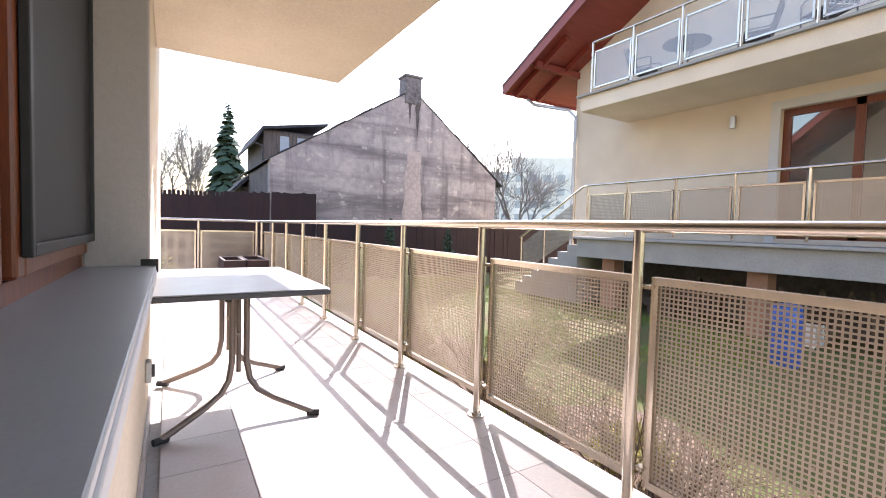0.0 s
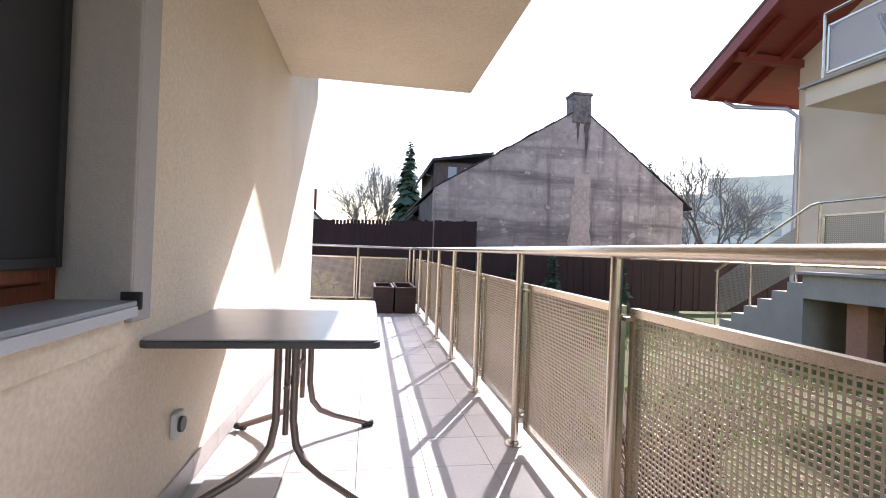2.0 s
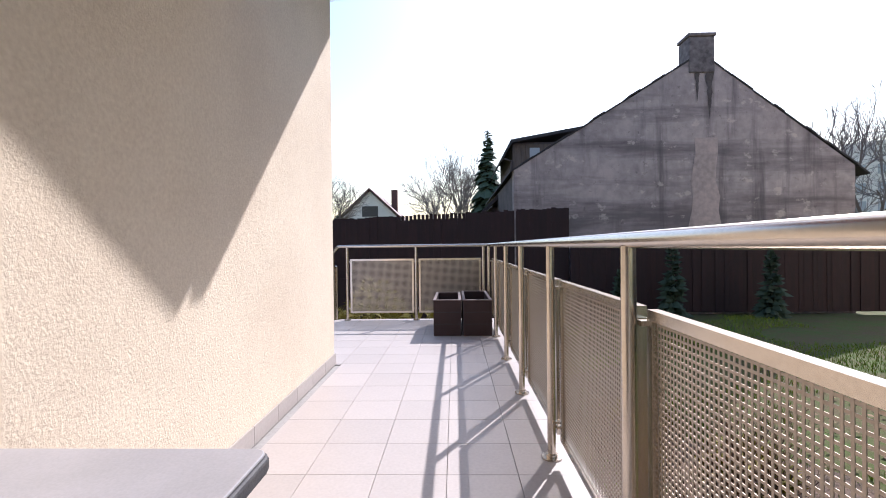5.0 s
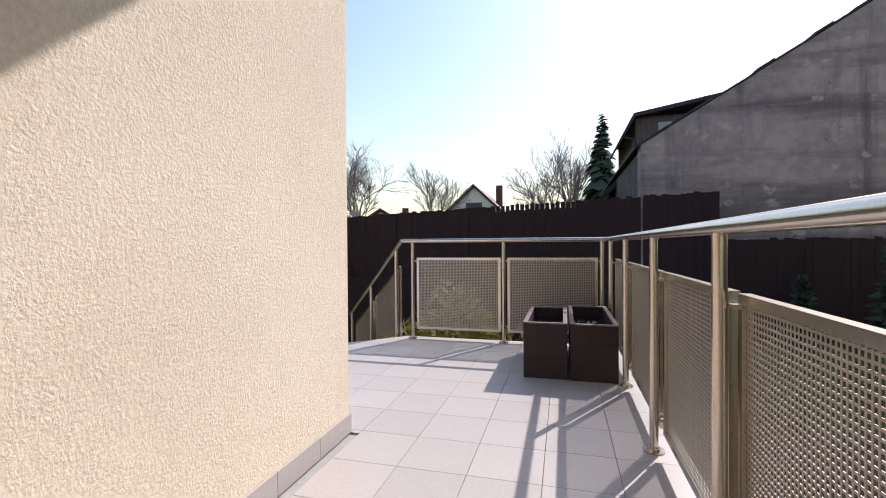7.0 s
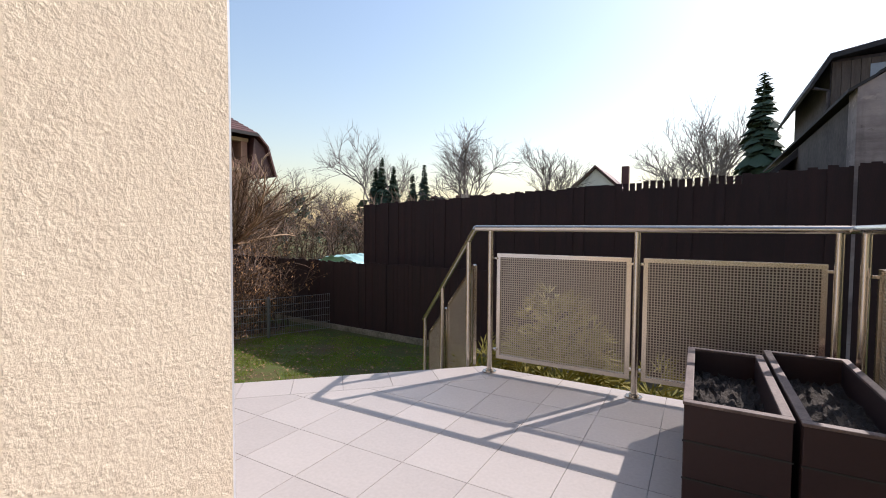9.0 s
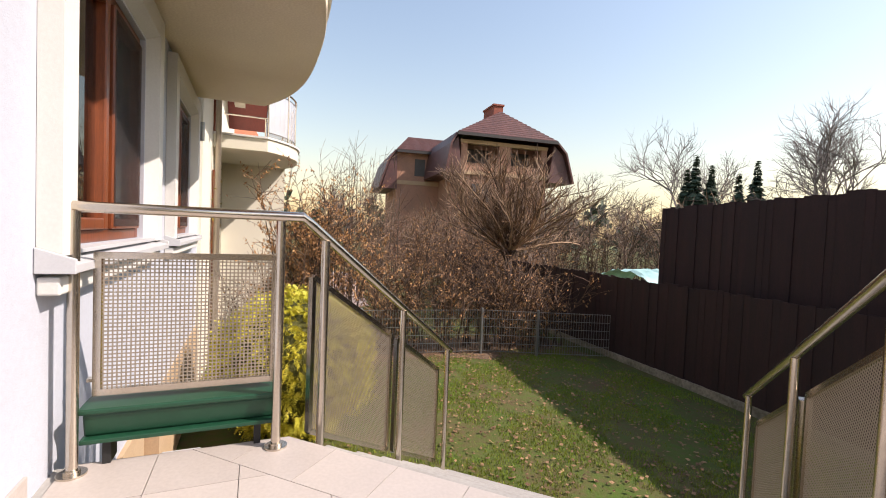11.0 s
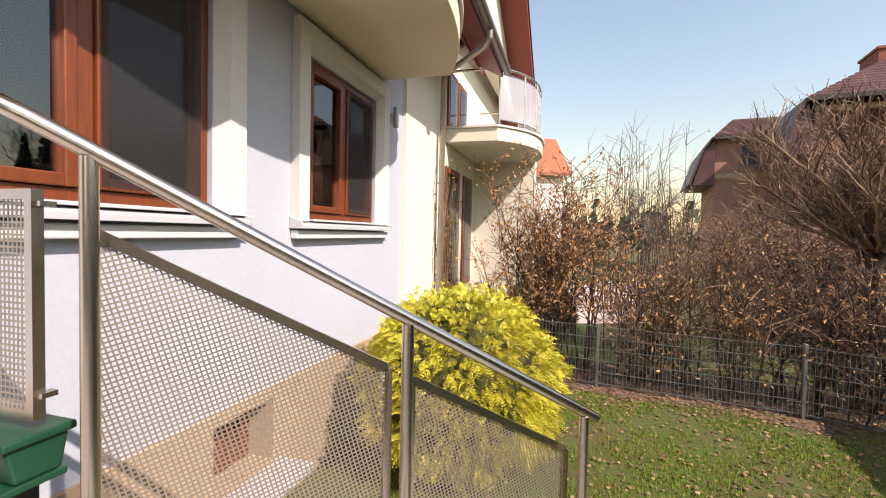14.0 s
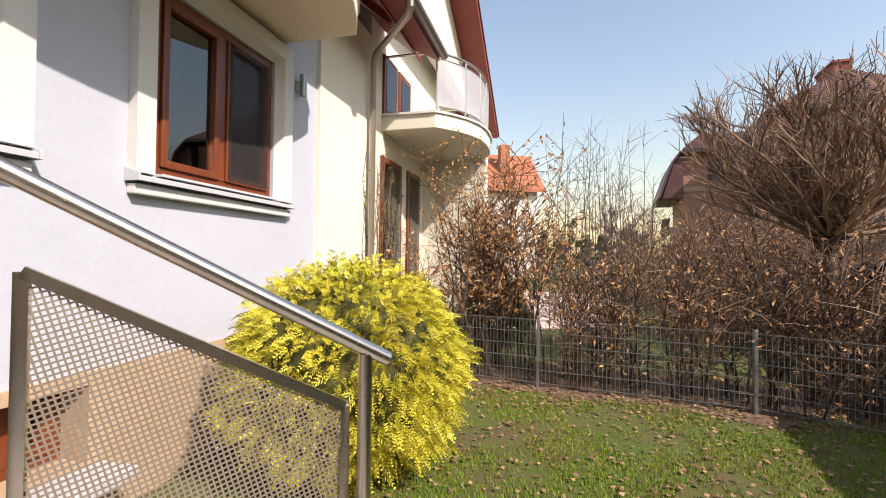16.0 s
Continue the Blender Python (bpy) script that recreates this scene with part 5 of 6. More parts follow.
    for y in (5.9, 6.8, 7.62):
        s.tube([(8.2, y, zf - 0.17 * (1 + int((y - 5.72) / 0.29))), (8.2, y, zf + 1.1 - (y - 5.68) * 0.585)], 0.021, 8)
    s.done("handrail", STEEL, st, True)
    lattice([(5.95, zf - 0.02), (7.58, zf - 0.97), (7.58, zf - 0.20), (5.95, zf + 0.76)], [(1, 0), (0, 1)], 0.03, 0.015, 0.002, lambda a, b2, c: (8.22 + c, a, b2)).done("sheet", STEEL_SHEET, st)


neighbour()



def balcony_furniture():
    """A round table and slatted chairs on the neighbouring balcony."""
    z = 4.02
    tb = thing("garden_table", "round dark garden table on the neighbouring balcony", "table")
    tb.location = (8.95, 3.95, z)
    ring = [(0.42 * math.cos(k * math.pi / 12), 0.42 * math.sin(k * math.pi / 12)) for k in range(24)]
    Build().prism(ring, 0.70, 0.725).done("top", PALLET, tb, bevel=0.006)
    for k in range(3):
        a = k * 2.094
        Build().tube([(0.32 * math.cos(a), 0.32 * math.sin(a), 0), (0.05 * math.cos(a), 0.05 * math.sin(a), 0.35), (0.25 * math.cos(a), 0.25 * math.sin(a), 0.70)], 0.013, 8).done("leg", TABLE_LEG, tb, True)
    ch = thing("garden_chair", "dark slatted garden chair on the neighbouring balcony", "chair", "balcony chairs")
    for k in range(7):
        u = -0.21 + k * 0.07
        Build().box(u - 0.025, -0.22, 0.42, u + 0.025, 0.22, 0.44).done("slat", PALLET, ch)
        Build().bar((u, 0.22, 0.46), (u * 1.1, 0.36, 0.98 - 1.4 * u * u), 0.045, 0.015, (0, 1, 0)).done("back_slat", PALLET, ch)
    for sx in (-1, 1):
        Build().tube([(sx * 0.23, -0.22, 0), (sx * 0.24, -0.22, 0.62), (sx * 0.24, -0.14, 0.65), (sx * 0.24, 0.27, 0.65)], 0.013, 8).done("arm", TABLE_LEG, ch, True)
        Build().tube([(sx * 0.23, 0.28, 0), (sx * 0.23, 0.22, 0.43), (sx * 0.22, 0.36, 0.95)], 0.013, 8).done("leg", TABLE_LEG, ch, True)
    ch.matrix_world = pose(8.95, 2.75, z, 0, 0, 200)
    copy_thing(ch, pose(8.9, 1.75, z, 0, 0, 150))
    copy_thing(ch, pose(9.0, 4.85, z, 0, 0, 10))


balcony_furniture()


def terrace_clutter():
    """Boards, logs and a crate kept under the neighbouring terrace."""
    rnd = random.Random(91)
    for k in range(7):
        y = 1.0 + k * 0.42 + rnd.uniform(-0.1, 0.1)
        z = ground_height(9.0, y)
        w, l = rnd.uniform(0.12, 0.22), rnd.uniform(0.75, 0.92)
        ob = Build().bar((8.75 + rnd.uniform(0, 0.2), y, z), (9.35, y + rnd.uniform(-0.25, 0.25), z + l * 0.9), w, 0.03, (0, 1, 0)).done("plank", PALLET, bevel=0.004)
        tagged(ob, "weathered grey plank leaning under the neighbouring terrace", "plank", "planks under the terrace")
    z = ground_height(8.6, 3.3)
    for k in range(6):
        y = 3.75 + (k % 3) * 0.19 + (k // 3) * 0.09
        zz = z + 0.09 + (k // 3) * 0.16
        ob = Build().tube([(8.5, y, zz), (9.2, y + 0.02, zz)], 0.088, 10, 0.08).done("log", BARK, None, True)
        tagged(ob, "cut brown log stacked under the neighbouring terrace", "log", "logs under the terrace")
    z = ground_height(8.4, 1.6)
    c = Build()
    for k in range(4):
        zz = z + 0.02 + k * 0.08
        c.box(8.3, 1.45, zz, 8.32, 1.95, zz + 0.05).box(8.62, 1.45, zz, 8.64, 1.95, zz + 0.05).box(8.32, 1.45, zz, 8.62, 1.47, zz + 0.05).box(8.32, 1.93, zz, 8.62, 1.95, zz + 0.05)
    for x, y in ((8.305, 1.455), (8.615, 1.455), (8.305, 1.925), (8.615, 1.925)):
        c.box(x + 0.001, y + 0.001, z, x + 0.019, y + 0.019, z + 0.32)
    c.box(8.32, 1.47, z + 0.02, 8.62, 1.93, z + 0.035)
    tagged(c.done("crate", TRIM), "white slatted plastic crate under the neighbouring terrace", "crate")

    x, y = 6.95, 1.3
    z = ground_height(x, y)
    br = thing("barrel", "blue plastic barrel standing on the grass", "barrel")
    prof = [(0.145, 0.0), (0.16, 0.03), (0.165, 0.2), (0.172, 0.23), (0.165, 0.26), (0.165, 0.48), (0.172, 0.51), (0.165, 0.54), (0.155, 0.72), (0.14, 0.74)]
    n, body = 24, Build()
    body.add([(x + r * math.cos(2 * math.pi * k / n), y + r * math.sin(2 * math.pi * k / n), z + h) for r, h in prof for k in range(n)],
             [(i * n + k, i * n + (k + 1) % n, (i + 1) * n + (k + 1) % n, (i + 1) * n + k) for i in range(len(prof) - 1) for k in range(n)] + [tuple(range(n))[::-1]])
    body.done("body", BLUE, br, True)
    Build().tube([(x, y, z + 0.735), (x, y, z + 0.76)], 0.148, 24).done("lid", BLUE, br, True)


terrace_clutter()


# ---- the next house along the facade ----
def next_house():
    t = thing("next_house", "white terraced house with red verge and bow balcony", "house", kind="structure")
    Build().box(-20, 5.2, GROUND - 0.1, -8.27, 5.62, 3.74).box(-20, 5.2, 3.74, -8.6, 5.5, 5.2).done("wall", STUCCO_LIGHT, t)
    Build().slab([(-9.0, 6.0, 4.7), (-9.0, 6.0, 7.8), (-15.3, 6.0, 4.7)], (0, -0.3, 0)).done("gable", STUCCO_LIGHT, t)
    Build().slab([(-8.6, 6.60, 8.05), (-16.3, 6.60, 4.2), (-16.3, 3.0, 4.2), (-8.6, 3.0, 8.05)], (0, 0, 0.08)).done("soffit", ROOF_RED, t)
    Build().bar((-8.6, 6.615, 8.12), (-16.3, 6.615, 4.27), 0.03, 0.20).done("verge", ROOF_RED, t)
    Build().slab([(-8.6, 6.66, 8.17), (-16.4, 6.66, 4.27), (-16.4, 3.0, 4.27), (-8.6, 3.0, 8.17)], (0, 0, 0.07)).done("roof", ROOF_TILE, t)
    d = Build()
    for x0, x1 in ((-9.75, -8.75), (-10.9, -10.1)):
        d.box(x0, 5.622, -0.25, x1, 5.66, 2.0)
    d.done("door", WOOD_FRAME, t, bevel=0.01)
    g = Build()
    for k in range(2):
        d2 = Build().box(-9.45 - 0.75 * k, 5.622, 2.68, -8.8 - 0.75 * k, 5.66, 3.72)
        d2.done("balcony_door", WOOD_FRAME, t, bevel=0.01)
        g.box(-9.36 - 0.75 * k, 5.661, 2.8, -8.89 - 0.75 * k, 5.667, 3.62)
    for x0, x1 in ((-9.65, -8.85), (-10.8, -10.2)):
        g.box(x0, 5.661, -0.1, x1, 5.667, 1.9)
    g.done("pane", PANE, t)
    Build().box(-11.6, 5.62, GROUND, -11.2, 7.0, 2.6).done("pillar", STUCCO_LIGHT, t)


next_house()
bow_balcony(-10.3, 1.5, 5.62, 6.55, 7.2, 2.42, "white bow-fronted balcony with steel and glass rail", "bow balconies", True, STUCCO_LIGHT)


# ---- distance ----
def far_villa():
    """The unfinished brick house: hipped front over a loggia, mansard flanks, a cross wing behind."""
    t = thing("brick_house", "unfinished brick house with dark hipped roof and chimney", "house", kind="structure")
    at = Matrix(((0.122, -0.9926, 0, -26.28), (0.9926, 0.122, 0, 18.51), (0, 0, 1, 0), (0, 0, 0, 1)))

    def put(b, name, mat):
        b.v = [tuple(at @ Vector(p)) for p in b.v]
        return b.done(name, mat, t)

    top, floor_z = 7.30, 5.25
    w = Build().box(0.35, 0.7, GROUND, 6.75, 12, floor_z - 0.25).box(0.35, 2.3, floor_z, 6.75, 12, top)
    w.box(0.35, 0.7, floor_z, 0.8, 1.05, top).box(3.1, 0.7, floor_z, 4.0, 1.05, top).box(6.3, 0.7, floor_z, 6.75, 1.05, top)
    w.box(0.8, 0.72, floor_z, 3.1, 0.95, floor_z + 0.55).box(4.0, 0.72, floor_z, 6.3, 0.95, floor_z + 0.55)
    w.box(0.35, 1.05, floor_z, 0.6, 2.3, top).box(6.5, 1.05, floor_z, 6.75, 2.3, top)
    w.box(-3.0, 6.2, GROUND, 0.35, 11.5, 7.1)
    flank = Build()
    for poly, y0, y1 in (([(-3.05, 7.0), (-3.55, 6.38), (-4.2, 4.2), (-3.0, 4.2)], 5.9, 11.6), ([(0.0, 7.4), (-0.4, 6.8), (-0.68, 5.0), (0.35, 5.0)], 0.3, 12.3), ([(7.05, 7.4), (7.78, 6.8), (8.45, 4.8), (6.75, 4.8)], 0.3, 12.3)):
        flank.slab([(x, y0, z) for x, z in poly], (0, y1 - y0, 0))
    put(flank, "flank", VILLA_TILE)
    put(w, "wall", BRICK_WALL)
    c = Build().box(0.2, 0.55, floor_z - 0.25, 6.9, 2.3, floor_z).box(0.3, 0.66, top - 0.22, 6.8, 1.1, top + 0.02).box(0.3, 0.66, 2.2, 6.8, 0.7, 2.5).box(-3.05, 6.14, 4.6, 0.35, 6.2, 4.9)
    put(c, "beam", PLINTH)
    # dark plates on the walls stand for the shade inside the openings
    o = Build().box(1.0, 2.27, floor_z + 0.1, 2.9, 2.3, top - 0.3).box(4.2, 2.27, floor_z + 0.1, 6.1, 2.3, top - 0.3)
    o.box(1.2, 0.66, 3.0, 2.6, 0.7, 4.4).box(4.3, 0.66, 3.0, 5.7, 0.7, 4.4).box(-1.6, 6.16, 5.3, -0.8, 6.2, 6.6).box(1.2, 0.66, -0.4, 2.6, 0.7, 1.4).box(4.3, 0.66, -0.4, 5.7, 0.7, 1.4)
    put(o, "opening", ROOM_SHADE)
    th = (0, 0, 0.14)
    r = Build()
    eave, ridge = 7.50, 9.55
    r.slab([(-0.1, 0, eave), (7.15, 0, eave), (3.5, 1.7, ridge)], th)
    for x0, x1, x2, z2 in ((-0.1, -0.45, -0.75, 5.0), (7.15, 7.85, 8.55, 4.8)):
        r.slab([(x0, 0, eave), (x0, 12.4, eave), (3.5, 10.7, ridge), (3.5, 1.7, ridge)], th)
        o = 0.12 if x2 > 3 else -0.12
        r.slab([(x0, 0, eave + 0.05), (x0, 12.4, eave + 0.05), (x1, 12.4, eave - 0.65), (x1, 0.0, eave - 0.65)], (o, 0, 0.04))
        r.slab([(x1, 0.0, eave - 0.65), (x1, 12.4, eave - 0.65), (x2, 12.4, z2), (x2, 0.1, z2)], (o, 0, 0.04))
    r.slab([(-0.1, 12.4, eave), (7.15, 12.4, eave), (3.5, 10.7, ridge)], th)
    r.slab([(-3.1, 5.7, 7.05), (3.0, 5.7, 7.05), (3.0, 8.6, 8.6), (-1.7, 8.6, 8.6)], th).slab([(-3.1, 11.7, 7.05), (3.0, 11.7, 7.05), (3.0, 8.6, 8.6), (-1.7, 8.6, 8.6)], th)
    r.slab([(-3.1, 5.7, 7.05), (-3.1, 11.7, 7.05), (-1.7, 8.6, 8.6)], th)
    r.slab([(-3.1, 5.7, 7.1), (-3.1, 11.7, 7.1), (-3.6, 11.7, 6.4), (-3.6, 5.7, 6.4)], (-0.12, 0, 0.04)).slab([(-3.6, 5.7, 6.4), (-3.6, 11.7, 6.4), (-4.3, 11.7, 4.2), (-4.3, 5.7, 4.2)], (-0.12, 0, 0.04))
    put(r, "roof", VILLA_TILE)
    rows = Build()
    for a, b, c, d in (((-0.1, -0.02, eave + 0.14), (7.15, -0.02, eave + 0.14), (3.5, 1.68, ridge + 0.14), (3.5, 1.68, ridge + 0.14)),
                       ((-3.1, 5.68, 7.19), (0.2, 5.68, 7.19), (1.6, 8.58, 8.74), (-1.7, 8.58, 8.74))):
        a, b, c, d = (Vector(p) for p in (a, b, c, d))
        for k in range(13):
            u, v = k / 13, (k + 1) / 13
            rows.slab([a.lerp(d, u), b.lerp(c, u), b.lerp(c, v) - Vector((0, 0, 0.05)), a.lerp(d, v) - Vector((0, 0, 0.05))], (0, 0, 0.06))
    put(rows, "tile_course", VILLA_TILE)
    put(Build().bar((-0.15, -0.04, eave + 0.04), (7.2, -0.04, eave + 0.04), 0.1, 0.2).bar((-3.1, 5.66, 7.06), (-0.2, 5.66, 7.06), 0.1, 0.2), "fascia", ROOF_BLACK)
    put(Build().box(3.05, 1.9, 9.1, 3.75, 3.9, 10.15).box(2.98, 1.83, 10.15, 3.82, 3.97, 10.27), "chimney", BRICK_RED)


far_villa()


def conifer(x, y, z, h, r, seed, label, rows=34):
    rnd = random.Random(seed)
    b = Build().tube([(x, y, z), (x, y, z + h)], r * 0.09, 6, 0.02)
    for k in range(rows):
        f = k / rows
        zz = z + h * (0.06 + 0.94 * f)
        rr = r * (1 - f) ** 0.85 * rnd.uniform(0.75, 1.15) + 0.05
        for _ in range(int(7 + 16 * (1 - f))):
            a = rnd.uniform(0, 2 * math.pi)
            l = rr * rnd.uniform(0.55, 1.1)
            d = Vector((math.cos(a), math.sin(a), 0))
            s = Vector((-d.y, d.x, 0)) * (0.12 * r + 0.14 * l)
            c = Vector((x, y, zz + rnd.uniform(-0.02, 0.02) * h))
            b.add([c, c + d * l * 0.6 + s + Vector((0, 0, -0.15 * l)), c + d * l + Vector((0, 0, -0.42 * l + 0.1)), c + d * l * 0.6 - s + Vector((0, 0, -0.15 * l)), c + d * l * 0.5 + Vector((0, 0, 0.16 * l))], [(0, 1, 4), (1, 2, 4), (2, 3, 4), (3, 0, 4)])
    return tagged(b.done("conifer", CONIFER), label, "tree", "conifers")


for x, y, h in ((6.3, 11.55, 1.9), (8.4, 11.5, 1.6), (5.2, 11.7, 1.2)):
    conifer(x, y, ground_height(x, y), h, 0.38, int(x * 10), "small dark conifer before the board fence", 16)
conifer(3.9, 33.0, GROUND, 10.6, 2.7, 41, "tall slender dark spruce beyond the old house")
for i, (x, y, h) in enumerate(((-17.6, 29.4, 6.0), (-17.0, 29.9, 5.4), (-15.9, 30.6, 4.9), (-15.2, 31.0, 5.5), (-18.0, 29.2, 5.2))):
    conifer(x, y, GROUND, h + 1.3, 1.35, 50 + i, "narrow dark thuja behind the fence", 70)
for i, (x, y, h) in enumerate(((16.6, 22.5, 8.2), (17.8, 23.5, 7.2), (15.6, 23.5, 6.6))):
    conifer(x, y, GROUND, h, 1.9, 60 + i, "dark conifer behind the old house", 26)
for x, y, h, sp, seed, text in (
        (-24.0, 37.0, 17.0, 0.9, 3, "bare winter tree beyond the fence"), (-12.3, 33.3, 13.2, 1.0, 7, "bare spreading winter tree beyond the fence"),
        (-9.6, 41.8, 14.0, 0.6, 11, "slender pale bare birch beyond the fence"), (-0.2, 41.5, 14.2, 0.9, 15, "bare winter tree beyond the fence"),
        (2.2, 44.0, 15.0, 0.6, 17, "slender bare birch beyond the fence"), (18.2, 20.0, 12.0, 0.8, 19, "bare winter tree behind the old house"),
        (23.5, 25.0, 13.0, 1.0, 23, "bare winter tree before the far flats"), (-31.0, 38.0, 11.0, 0.9, 29, "bare winter tree beyond the hedge"),
        (-18.0, 20.0, 8.0, 1.0, 31, "bare shrub-like tree beyond the hedge"), (-22.0, 25.0, 9.0, 1.0, 37, "bare shrub-like tree beyond the hedge"),
        (-15.0, 17.0, 6.5, 1.0, 39, "bare shrub-like tree beyond the hedge"), (-36.0, 30.0, 11.0, 0.9, 43, "bare winter tree beyond the hedge"),
        (-30.0, 12.0, 8.0, 0.7, 47, "bare winter tree behind the hedge")):
    bare_tree("bare_tree", x, y, GROUND, h, text, seed, 6, BARK_GREY, sp * 1.0, 0.24, 0.05, (3, 4))


def far_house(x, y, w, d, h, roof_h, turn, label, mat=HAZY, roof_mat=ROOF_TILE):
    t = thing("far_house", label, "house", "far houses", "structure")
    m = pose(x, y, GROUND, 0, 0, turn)
    b = Build().box(-w / 2, -d / 2, 0, w / 2, d / 2, h)
    b.slab([(-w / 2, -d / 2, h), (w / 2, -d / 2, h), (0, -d / 2, h + roof_h)], (0, d, 0))
    b.v = [tuple(m @ Vector(p)) for p in b.v]
    b.done("wall", mat, t)
    r = Build().slab([(-w / 2 - 0.6, -d / 2 - 0.5, h - 0.4), (0, -d / 2 - 0.5, h + roof_h + 0.15), (0, d / 2 + 0.5, h + roof_h + 0.15), (-w / 2 - 0.6, d / 2 + 0.5, h - 0.4)], (0, 0, 0.25))
    r.slab([(w / 2 + 0.6, -d / 2 - 0.5, h - 0.4), (0, -d / 2 - 0.5, h + roof_h + 0.15), (0, d / 2 + 0.5, h + roof_h + 0.15), (w / 2 + 0.6, d / 2 + 0.5, h - 0.4)], (0, 0, 0.25))
    r.box(w * 0.22, 0, h, w * 0.22 + 0.8, 0.8, h + roof_h + 0.8)
    r.v = [tuple(m @ Vector(p)) for p in r.v]
    r.done("roof", roof_mat, t)
    # windows as dark plates, the unlit rooms painted into them
    o = Build()
    for k in (-0.28, 0.0, 0.28):
        for z in (0.35, 0.75):
            o.box(k * w - 0.6, -d / 2 - 0.03, h * z, k * w + 0.6, -d / 2 + 0.02, h * z + 1.4)
    o.box(-1.0, -d / 2 - 0.03, h + roof_h * 0.25, 1.0, -d / 2 + 0.02, h + roof_h * 0.25 + 1.3)
    o.v = [tuple(m @ Vector(p)) for p in o.v]
    o.done("window", ROOM_SHADE, t)


far_house(-9.0, 62.0, 9.0, 10.0, 5.2, 4.2, 0, "distant grey gabled house with chimneys")
far_house(-21.0, 58.0, 10.0, 9.0, 3.5, 3.0, 15, "distant pale house behind bare trees")
far_house(-34.0, 64.0, 14.0, 9.0, 4.0, 3.0, 30, "distant white house in the haze")
far_house(-42.0, 3.0, 6.0, 6.0, 7.6, 3.0, 25, "distant house with an orange tile roof", HAZY, ORANGE_ROOF)


def flats():
    t = thing("apartment_block", "distant pale apartment block with rows of windows", "apartment block", kind="structure")
    m = pose(70, 68, GROUND, 0, 0, -42)
    b = Build().box(-15, 0, 0, 9, 12, 15).box(-9, 0.5, 15, 5, 11, 18)
    b.v = [tuple(m @ Vector(p)) for p in b.v]
    b.done("wall", HAZY, t)
    w = Build()
    for i in range(8):
        for j in range(5):
            w.box(-13.8 + i * 2.9, -0.08, 1.6 + j * 2.8, -12.2 + i * 2.9, 0.05, 3.1 + j * 2.8)
    w.v = [tuple(m @ Vector(p)) for p in w.v]
    w.done("window", FAR_WINDOW, t)


flats()
tarp = Build()
n = 14
tv = [(-8.47 + 1.77 * i / n, 14.3 + 1.2 * j / n, GROUND + 1.36 + 0.34 * math.sin(math.pi * i / n) ** 0.5 + 0.1 * noise.noise((i * 0.6, j * 0.6, 0))) for j in range(n + 1) for i in range(n + 1)]
tarp.add(tv, [(j * (n + 1) + i, j * (n + 1) + i + 1, (j + 1) * (n + 1) + i + 1, (j + 1) * (n + 1) + i) for j in range(n) for i in range(n)])
tarp.slab([(-8.47, 14.3, GROUND), (-6.7, 14.3, GROUND), (-6.7, 14.3, GROUND + 1.39), (-8.47, 14.3, GROUND + 1.39)], (0, 0.05, 0))
tagged(tarp.done("tarpaulin", TARP, smooth=True), "pale turquoise tarpaulin over a heap", "tarpaulin")
yard = Build().slab([(-12.6, 5.7, GROUND + 0.02), (-24.0, 5.7, GROUND + 0.02), (-24.0, 11.2, GROUND + 0.02), (-13.3, 9.7, GROUND + 0.02), (-12.6, 8.1, GROUND + 0.02)], (0, 0, 0.02))
tagged(yard.done("pavement", PAVING), "pale pink paved yard beyond the hedge", "pavement", kind="structure")

lb = Build()
m = 50
lv = [(-9.6 + 0.16 * (y - 5.9) + (1.62 + 0.08 * math.sin(y * 3.1) + 0.06 * math.sin(y * 9.7)) * i / 6, y, GROUND + 0.006 + 0.003 * noise.noise((i, y * 3, 1))) for y in [5.8 + 7.0 * j / m for j in range(m + 1)] for i in range(7)]
lb.add(lv, [(j * 7 + i, j * 7 + i + 1, (j + 1) * 7 + i + 1, (j + 1) * 7 + i) for j in range(m) for i in range(6)])
tagged(lb.done("hedge_bed", LEAF_BED, smooth=True), "brown leaf litter bed under the hedge", "flower bed", kind="structure")
low_shrub(-11.5, 7.17, 0.97, 1.5, 81, "round green clipped shrub beyond the hedge", 3200, None, DARK_SHRUB)


def far_wood():
    """A distant belt of mixed trees along the horizon."""
    rnd = random.Random(77)
    b = Build()
    for k in range(130):
        a = radians(rnd.uniform(84, 205))
        d = rnd.uniform(75, 110)
        x, y, h = d * math.cos(a), d * math.sin(a), rnd.uniform(4, 8.5)
        for _ in range(46):
            f = rnd.random()
            rr = h * 0.42 * math.sqrt(max(0.05, 1 - f)) * rnd.uniform(0.2, 1.0)
            u = rnd.uniform(0, 6.28)
            c = Vector((x + rr * math.cos(u), y + rr * math.sin(u), GROUND + h * f * rnd.uniform(0.85, 1.05)))
            n = Vector((rnd.uniform(-1, 1), rnd.uniform(-1, 1), rnd.uniform(-0.4, 0.8))).normalized()
            o = n.orthogonal().normalized()
            e = n.cross(o)
            s = rnd.uniform(0.4, 1.0)
            b.add([c - o * s, c + e * s * 0.7, c + o * s * 1.2, c - e * s * 0.8], [(0, 1, 2, 3)])
    tagged(b.done("far_wood", CONIFER), "distant dark belt of trees on the horizon", "trees", kind="stuff")


far_wood()


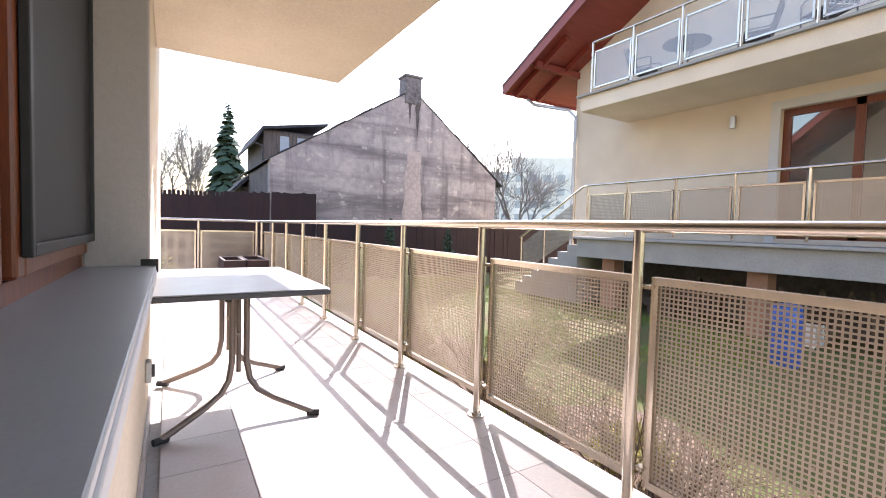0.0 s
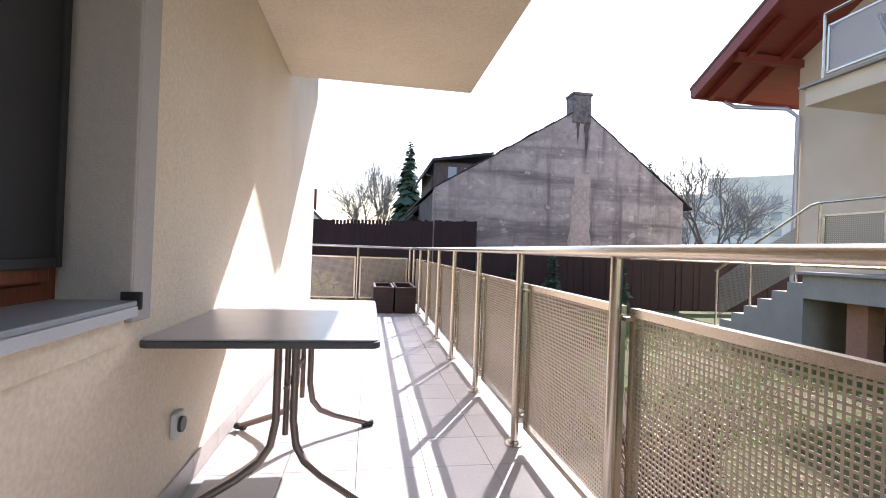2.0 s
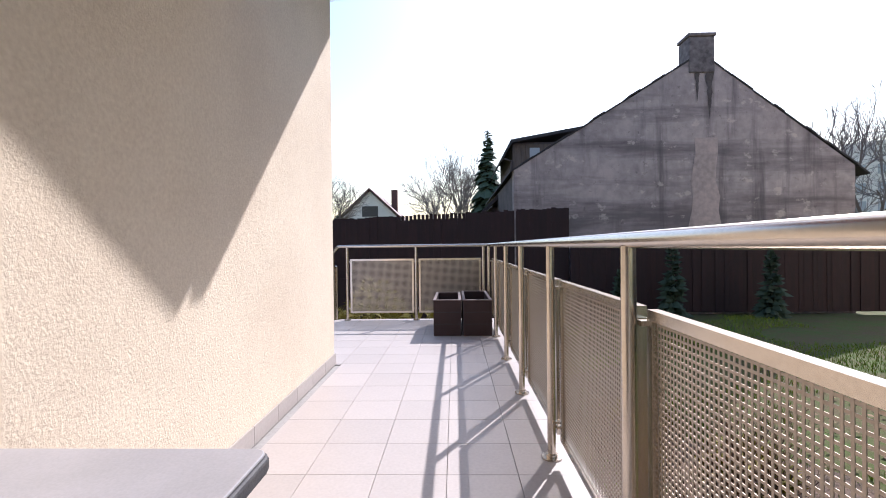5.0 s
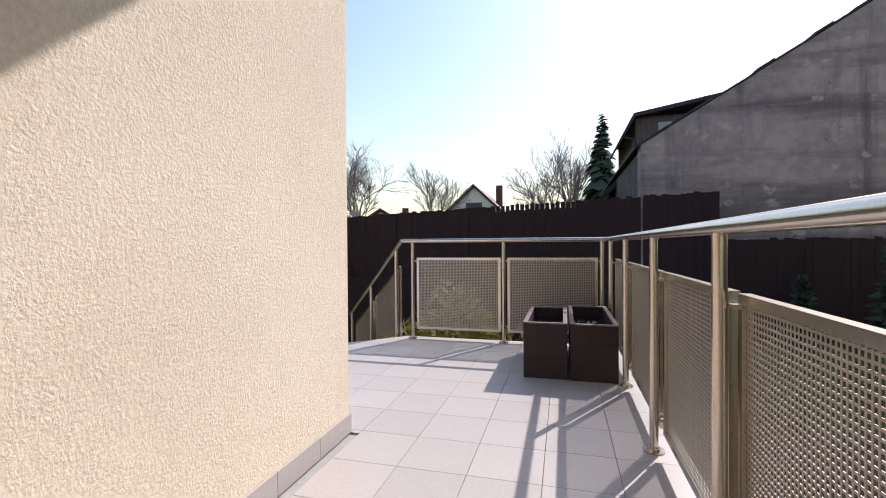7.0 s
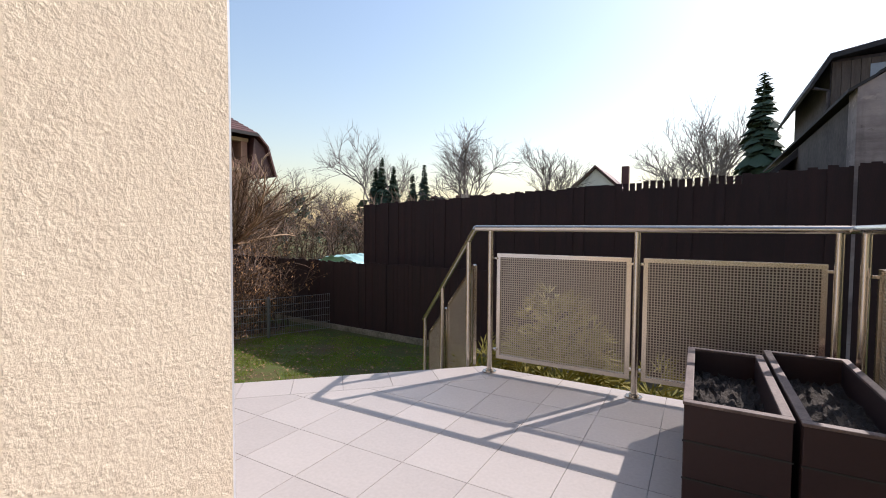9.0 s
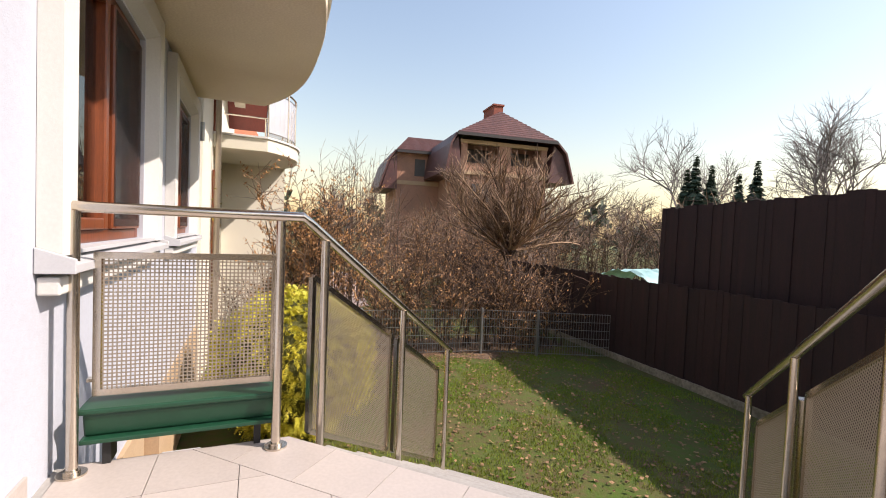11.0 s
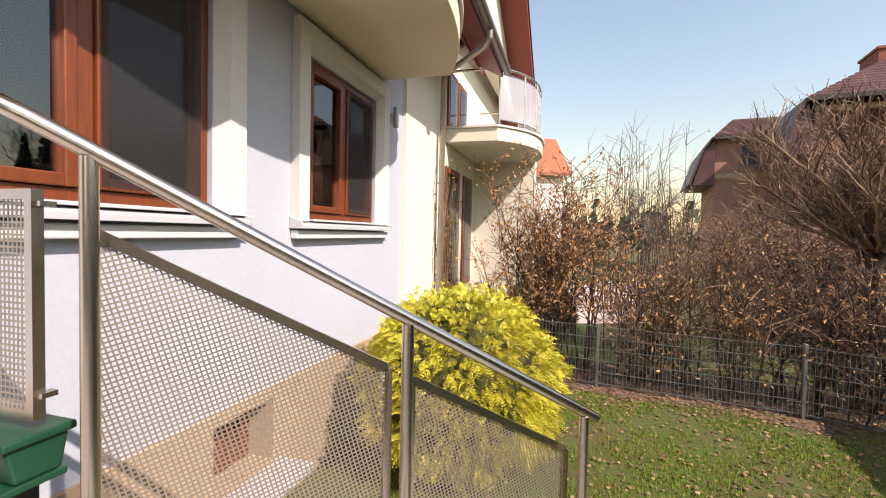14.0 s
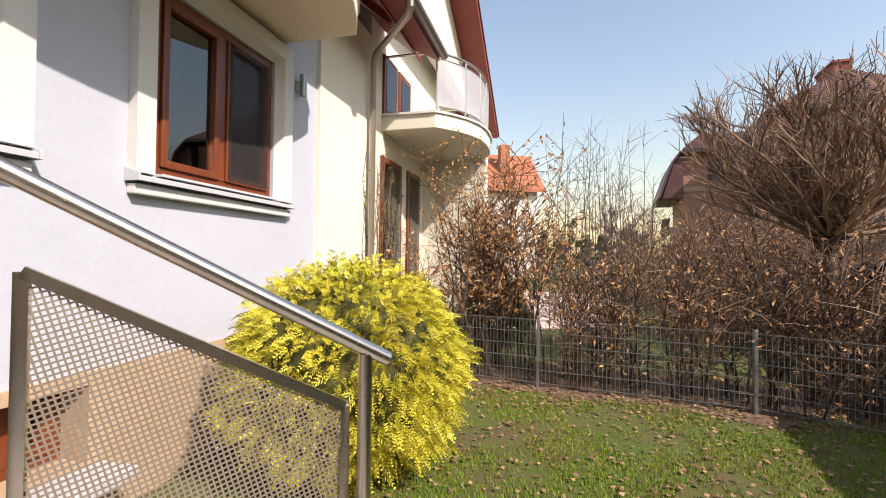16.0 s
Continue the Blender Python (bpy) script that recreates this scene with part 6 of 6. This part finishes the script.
def vine():
    rnd = random.Random(61)
    b, leaves = Build(), []
    for k in range(34):
        x, z = rnd.uniform(-9.2, -8.15), GROUND
        pts = [Vector((x, 5.67, z))]
        for s in range(9):
            pts.append(pts[-1] + Vector((rnd.uniform(-0.14, 0.14), rnd.uniform(-0.012, 0.02), rnd.uniform(0.2, 0.48))))
            pts[-1].y = max(5.66, pts[-1].y)
            if s > 1 and rnd.random() < 0.7:
                leaves.append(pts[-1] + Vector((rnd.uniform(-0.06, 0.06), 0.02, rnd.uniform(-0.08, 0.08))))
        b.tube(pts, 0.006, 4, 0.003, caps=False)
    t = thing("climbing_vine", "thin leafless vine climbing the white wall", "vine", kind="stuff")
    b.done("stem", TWIG, t)
    c = Build()
    leaf_cloud(c, leaves, 0.035, rnd)
    c.done("leaf", SHRUB, t)


vine()


# ---- floor tiles and skirting ----
def clip_poly(poly, px, py, nx, ny):
    """Keeps the part of a polygon where (p - (px, py)) . n <= 0."""
    out = []
    for i, a in enumerate(poly):
        b = poly[(i + 1) % len(poly)]
        da, db = (a[0] - px) * nx + (a[1] - py) * ny, (b[0] - px) * nx + (b[1] - py) * ny
        if da <= 0:
            out.append(a)
        if da * db < 0:
            s = da / (da - db)
            out.append((a[0] + (b[0] - a[0]) * s, a[1] + (b[1] - a[1]) * s))
    return out


def lay_tiles():
    size, gap, course = 0.3333, 0.003, 0.303
    full = Build().prism([(0, 0), (size - gap, 0), (size - gap, size - gap), (0, size - gap)], -0.009, 0.0).mesh("tile", TILE)
    i0, j0 = -9, -27
    for i in range(i0, 5):
        for j in range(j0, 9):
            x, y = 1.10 + i * size, 5.65 + j * size
            if x + size < WALL_X + 0.01 and y + size < FACADE_Y + 0.01:
                continue
            if x > 2.11 or y > 8.17 or x + size < -1.90 or y + size < SOUTH:
                continue
            sq = [(x, y), (x + size - gap, y), (x + size - gap, y + size - gap), (x, y + size - gap)]
            poly = clip_poly(sq, STAIR_A.x - V2.x * course, STAIR_A.y - V2.y * course, V2.x, V2.y)
            for px, py, nx, ny in ((2.11, 0, 1, 0), (0, 8.17, 0, 1), (-1.90, 0, -1, 0), (0, SOUTH, 0, -1)):
                poly = clip_poly(poly, px, py, nx, ny) if poly else poly
            if len(poly) < 3:
                continue
            if y + size / 2 < FACADE_Y:
                poly = clip_poly(poly, WALL_X + 0.001, 0, -1, 0)
            if x + size / 2 < WALL_X:
                poly = clip_poly(poly, 0, FACADE_Y + 0.001, 0, -1) if poly else poly
            if len(poly) < 3:
                continue
            if len(poly) == 4 and all(abs(a[0] - b[0]) < 1e-6 and abs(a[1] - b[1]) < 1e-6 for a, b in zip(poly, sq)):
                ob = new("tile", full)
                ob.matrix_world = pose(x, y, 0)
            else:
                ob = new("tile", Build().prism([(a - x, b - y) for a, b in poly], -0.009, 0.0).mesh("tile", TILE))
                ob.matrix_world = pose(x, y, 0)
            ob.parent = floor_slab

    length = (STAIR_B - STAIR_A).length
    n = int(length / size)
    for k in range(-1, n + 2):
        a, b = k * size - 0.05, (k + 1) * size - 0.05 - gap
        corners = [STAIR_A + U2 * u + V2 * v for u, v in ((a, -course + gap), (b, -course + gap), (b, 0.0), (a, 0.0))]
        poly = [tuple(p) for p in corners]
        for px, py, nx, ny in ((0, 8.17, 0, 1), (-1.90, 0, -1, 0)):
            poly = clip_poly(poly, px, py, nx, ny) if poly else poly
        if len(poly) < 3:
            continue
        x, y = poly[0]
        ob = new("tile", Build().prism([(p - x, q - y) for p, q in poly], -0.009, 0.0).mesh("tile", TILE))
        ob.matrix_world = pose(x, y, 0)
        ob.parent = floor_slab


lay_tiles()
skirting = thing("baseboard", "grey stoneware tile skirting along the house wall", "baseboard", kind="structure")
sk = Build().box(0, 0, 0.001, 0.011, 0.33, 0.103).mesh("tile", TILE)
y = FACADE_Y - 0.3333 + 0.012
while y > SOUTH:
    put_mesh("tile", sk, skirting, pose(WALL_X + 0.0015, y, 0))
    y -= 0.3333
sk2 = Build().box(0, 0, 0.001, 0.33, 0.011, 0.103).mesh("tile", TILE)
x = WALL_X - 0.3333 + 0.0
while x > -1.9:
    put_mesh("tile", sk2, skirting, pose(x, FACADE_Y + 0.0015, 0))
    x -= 0.3333
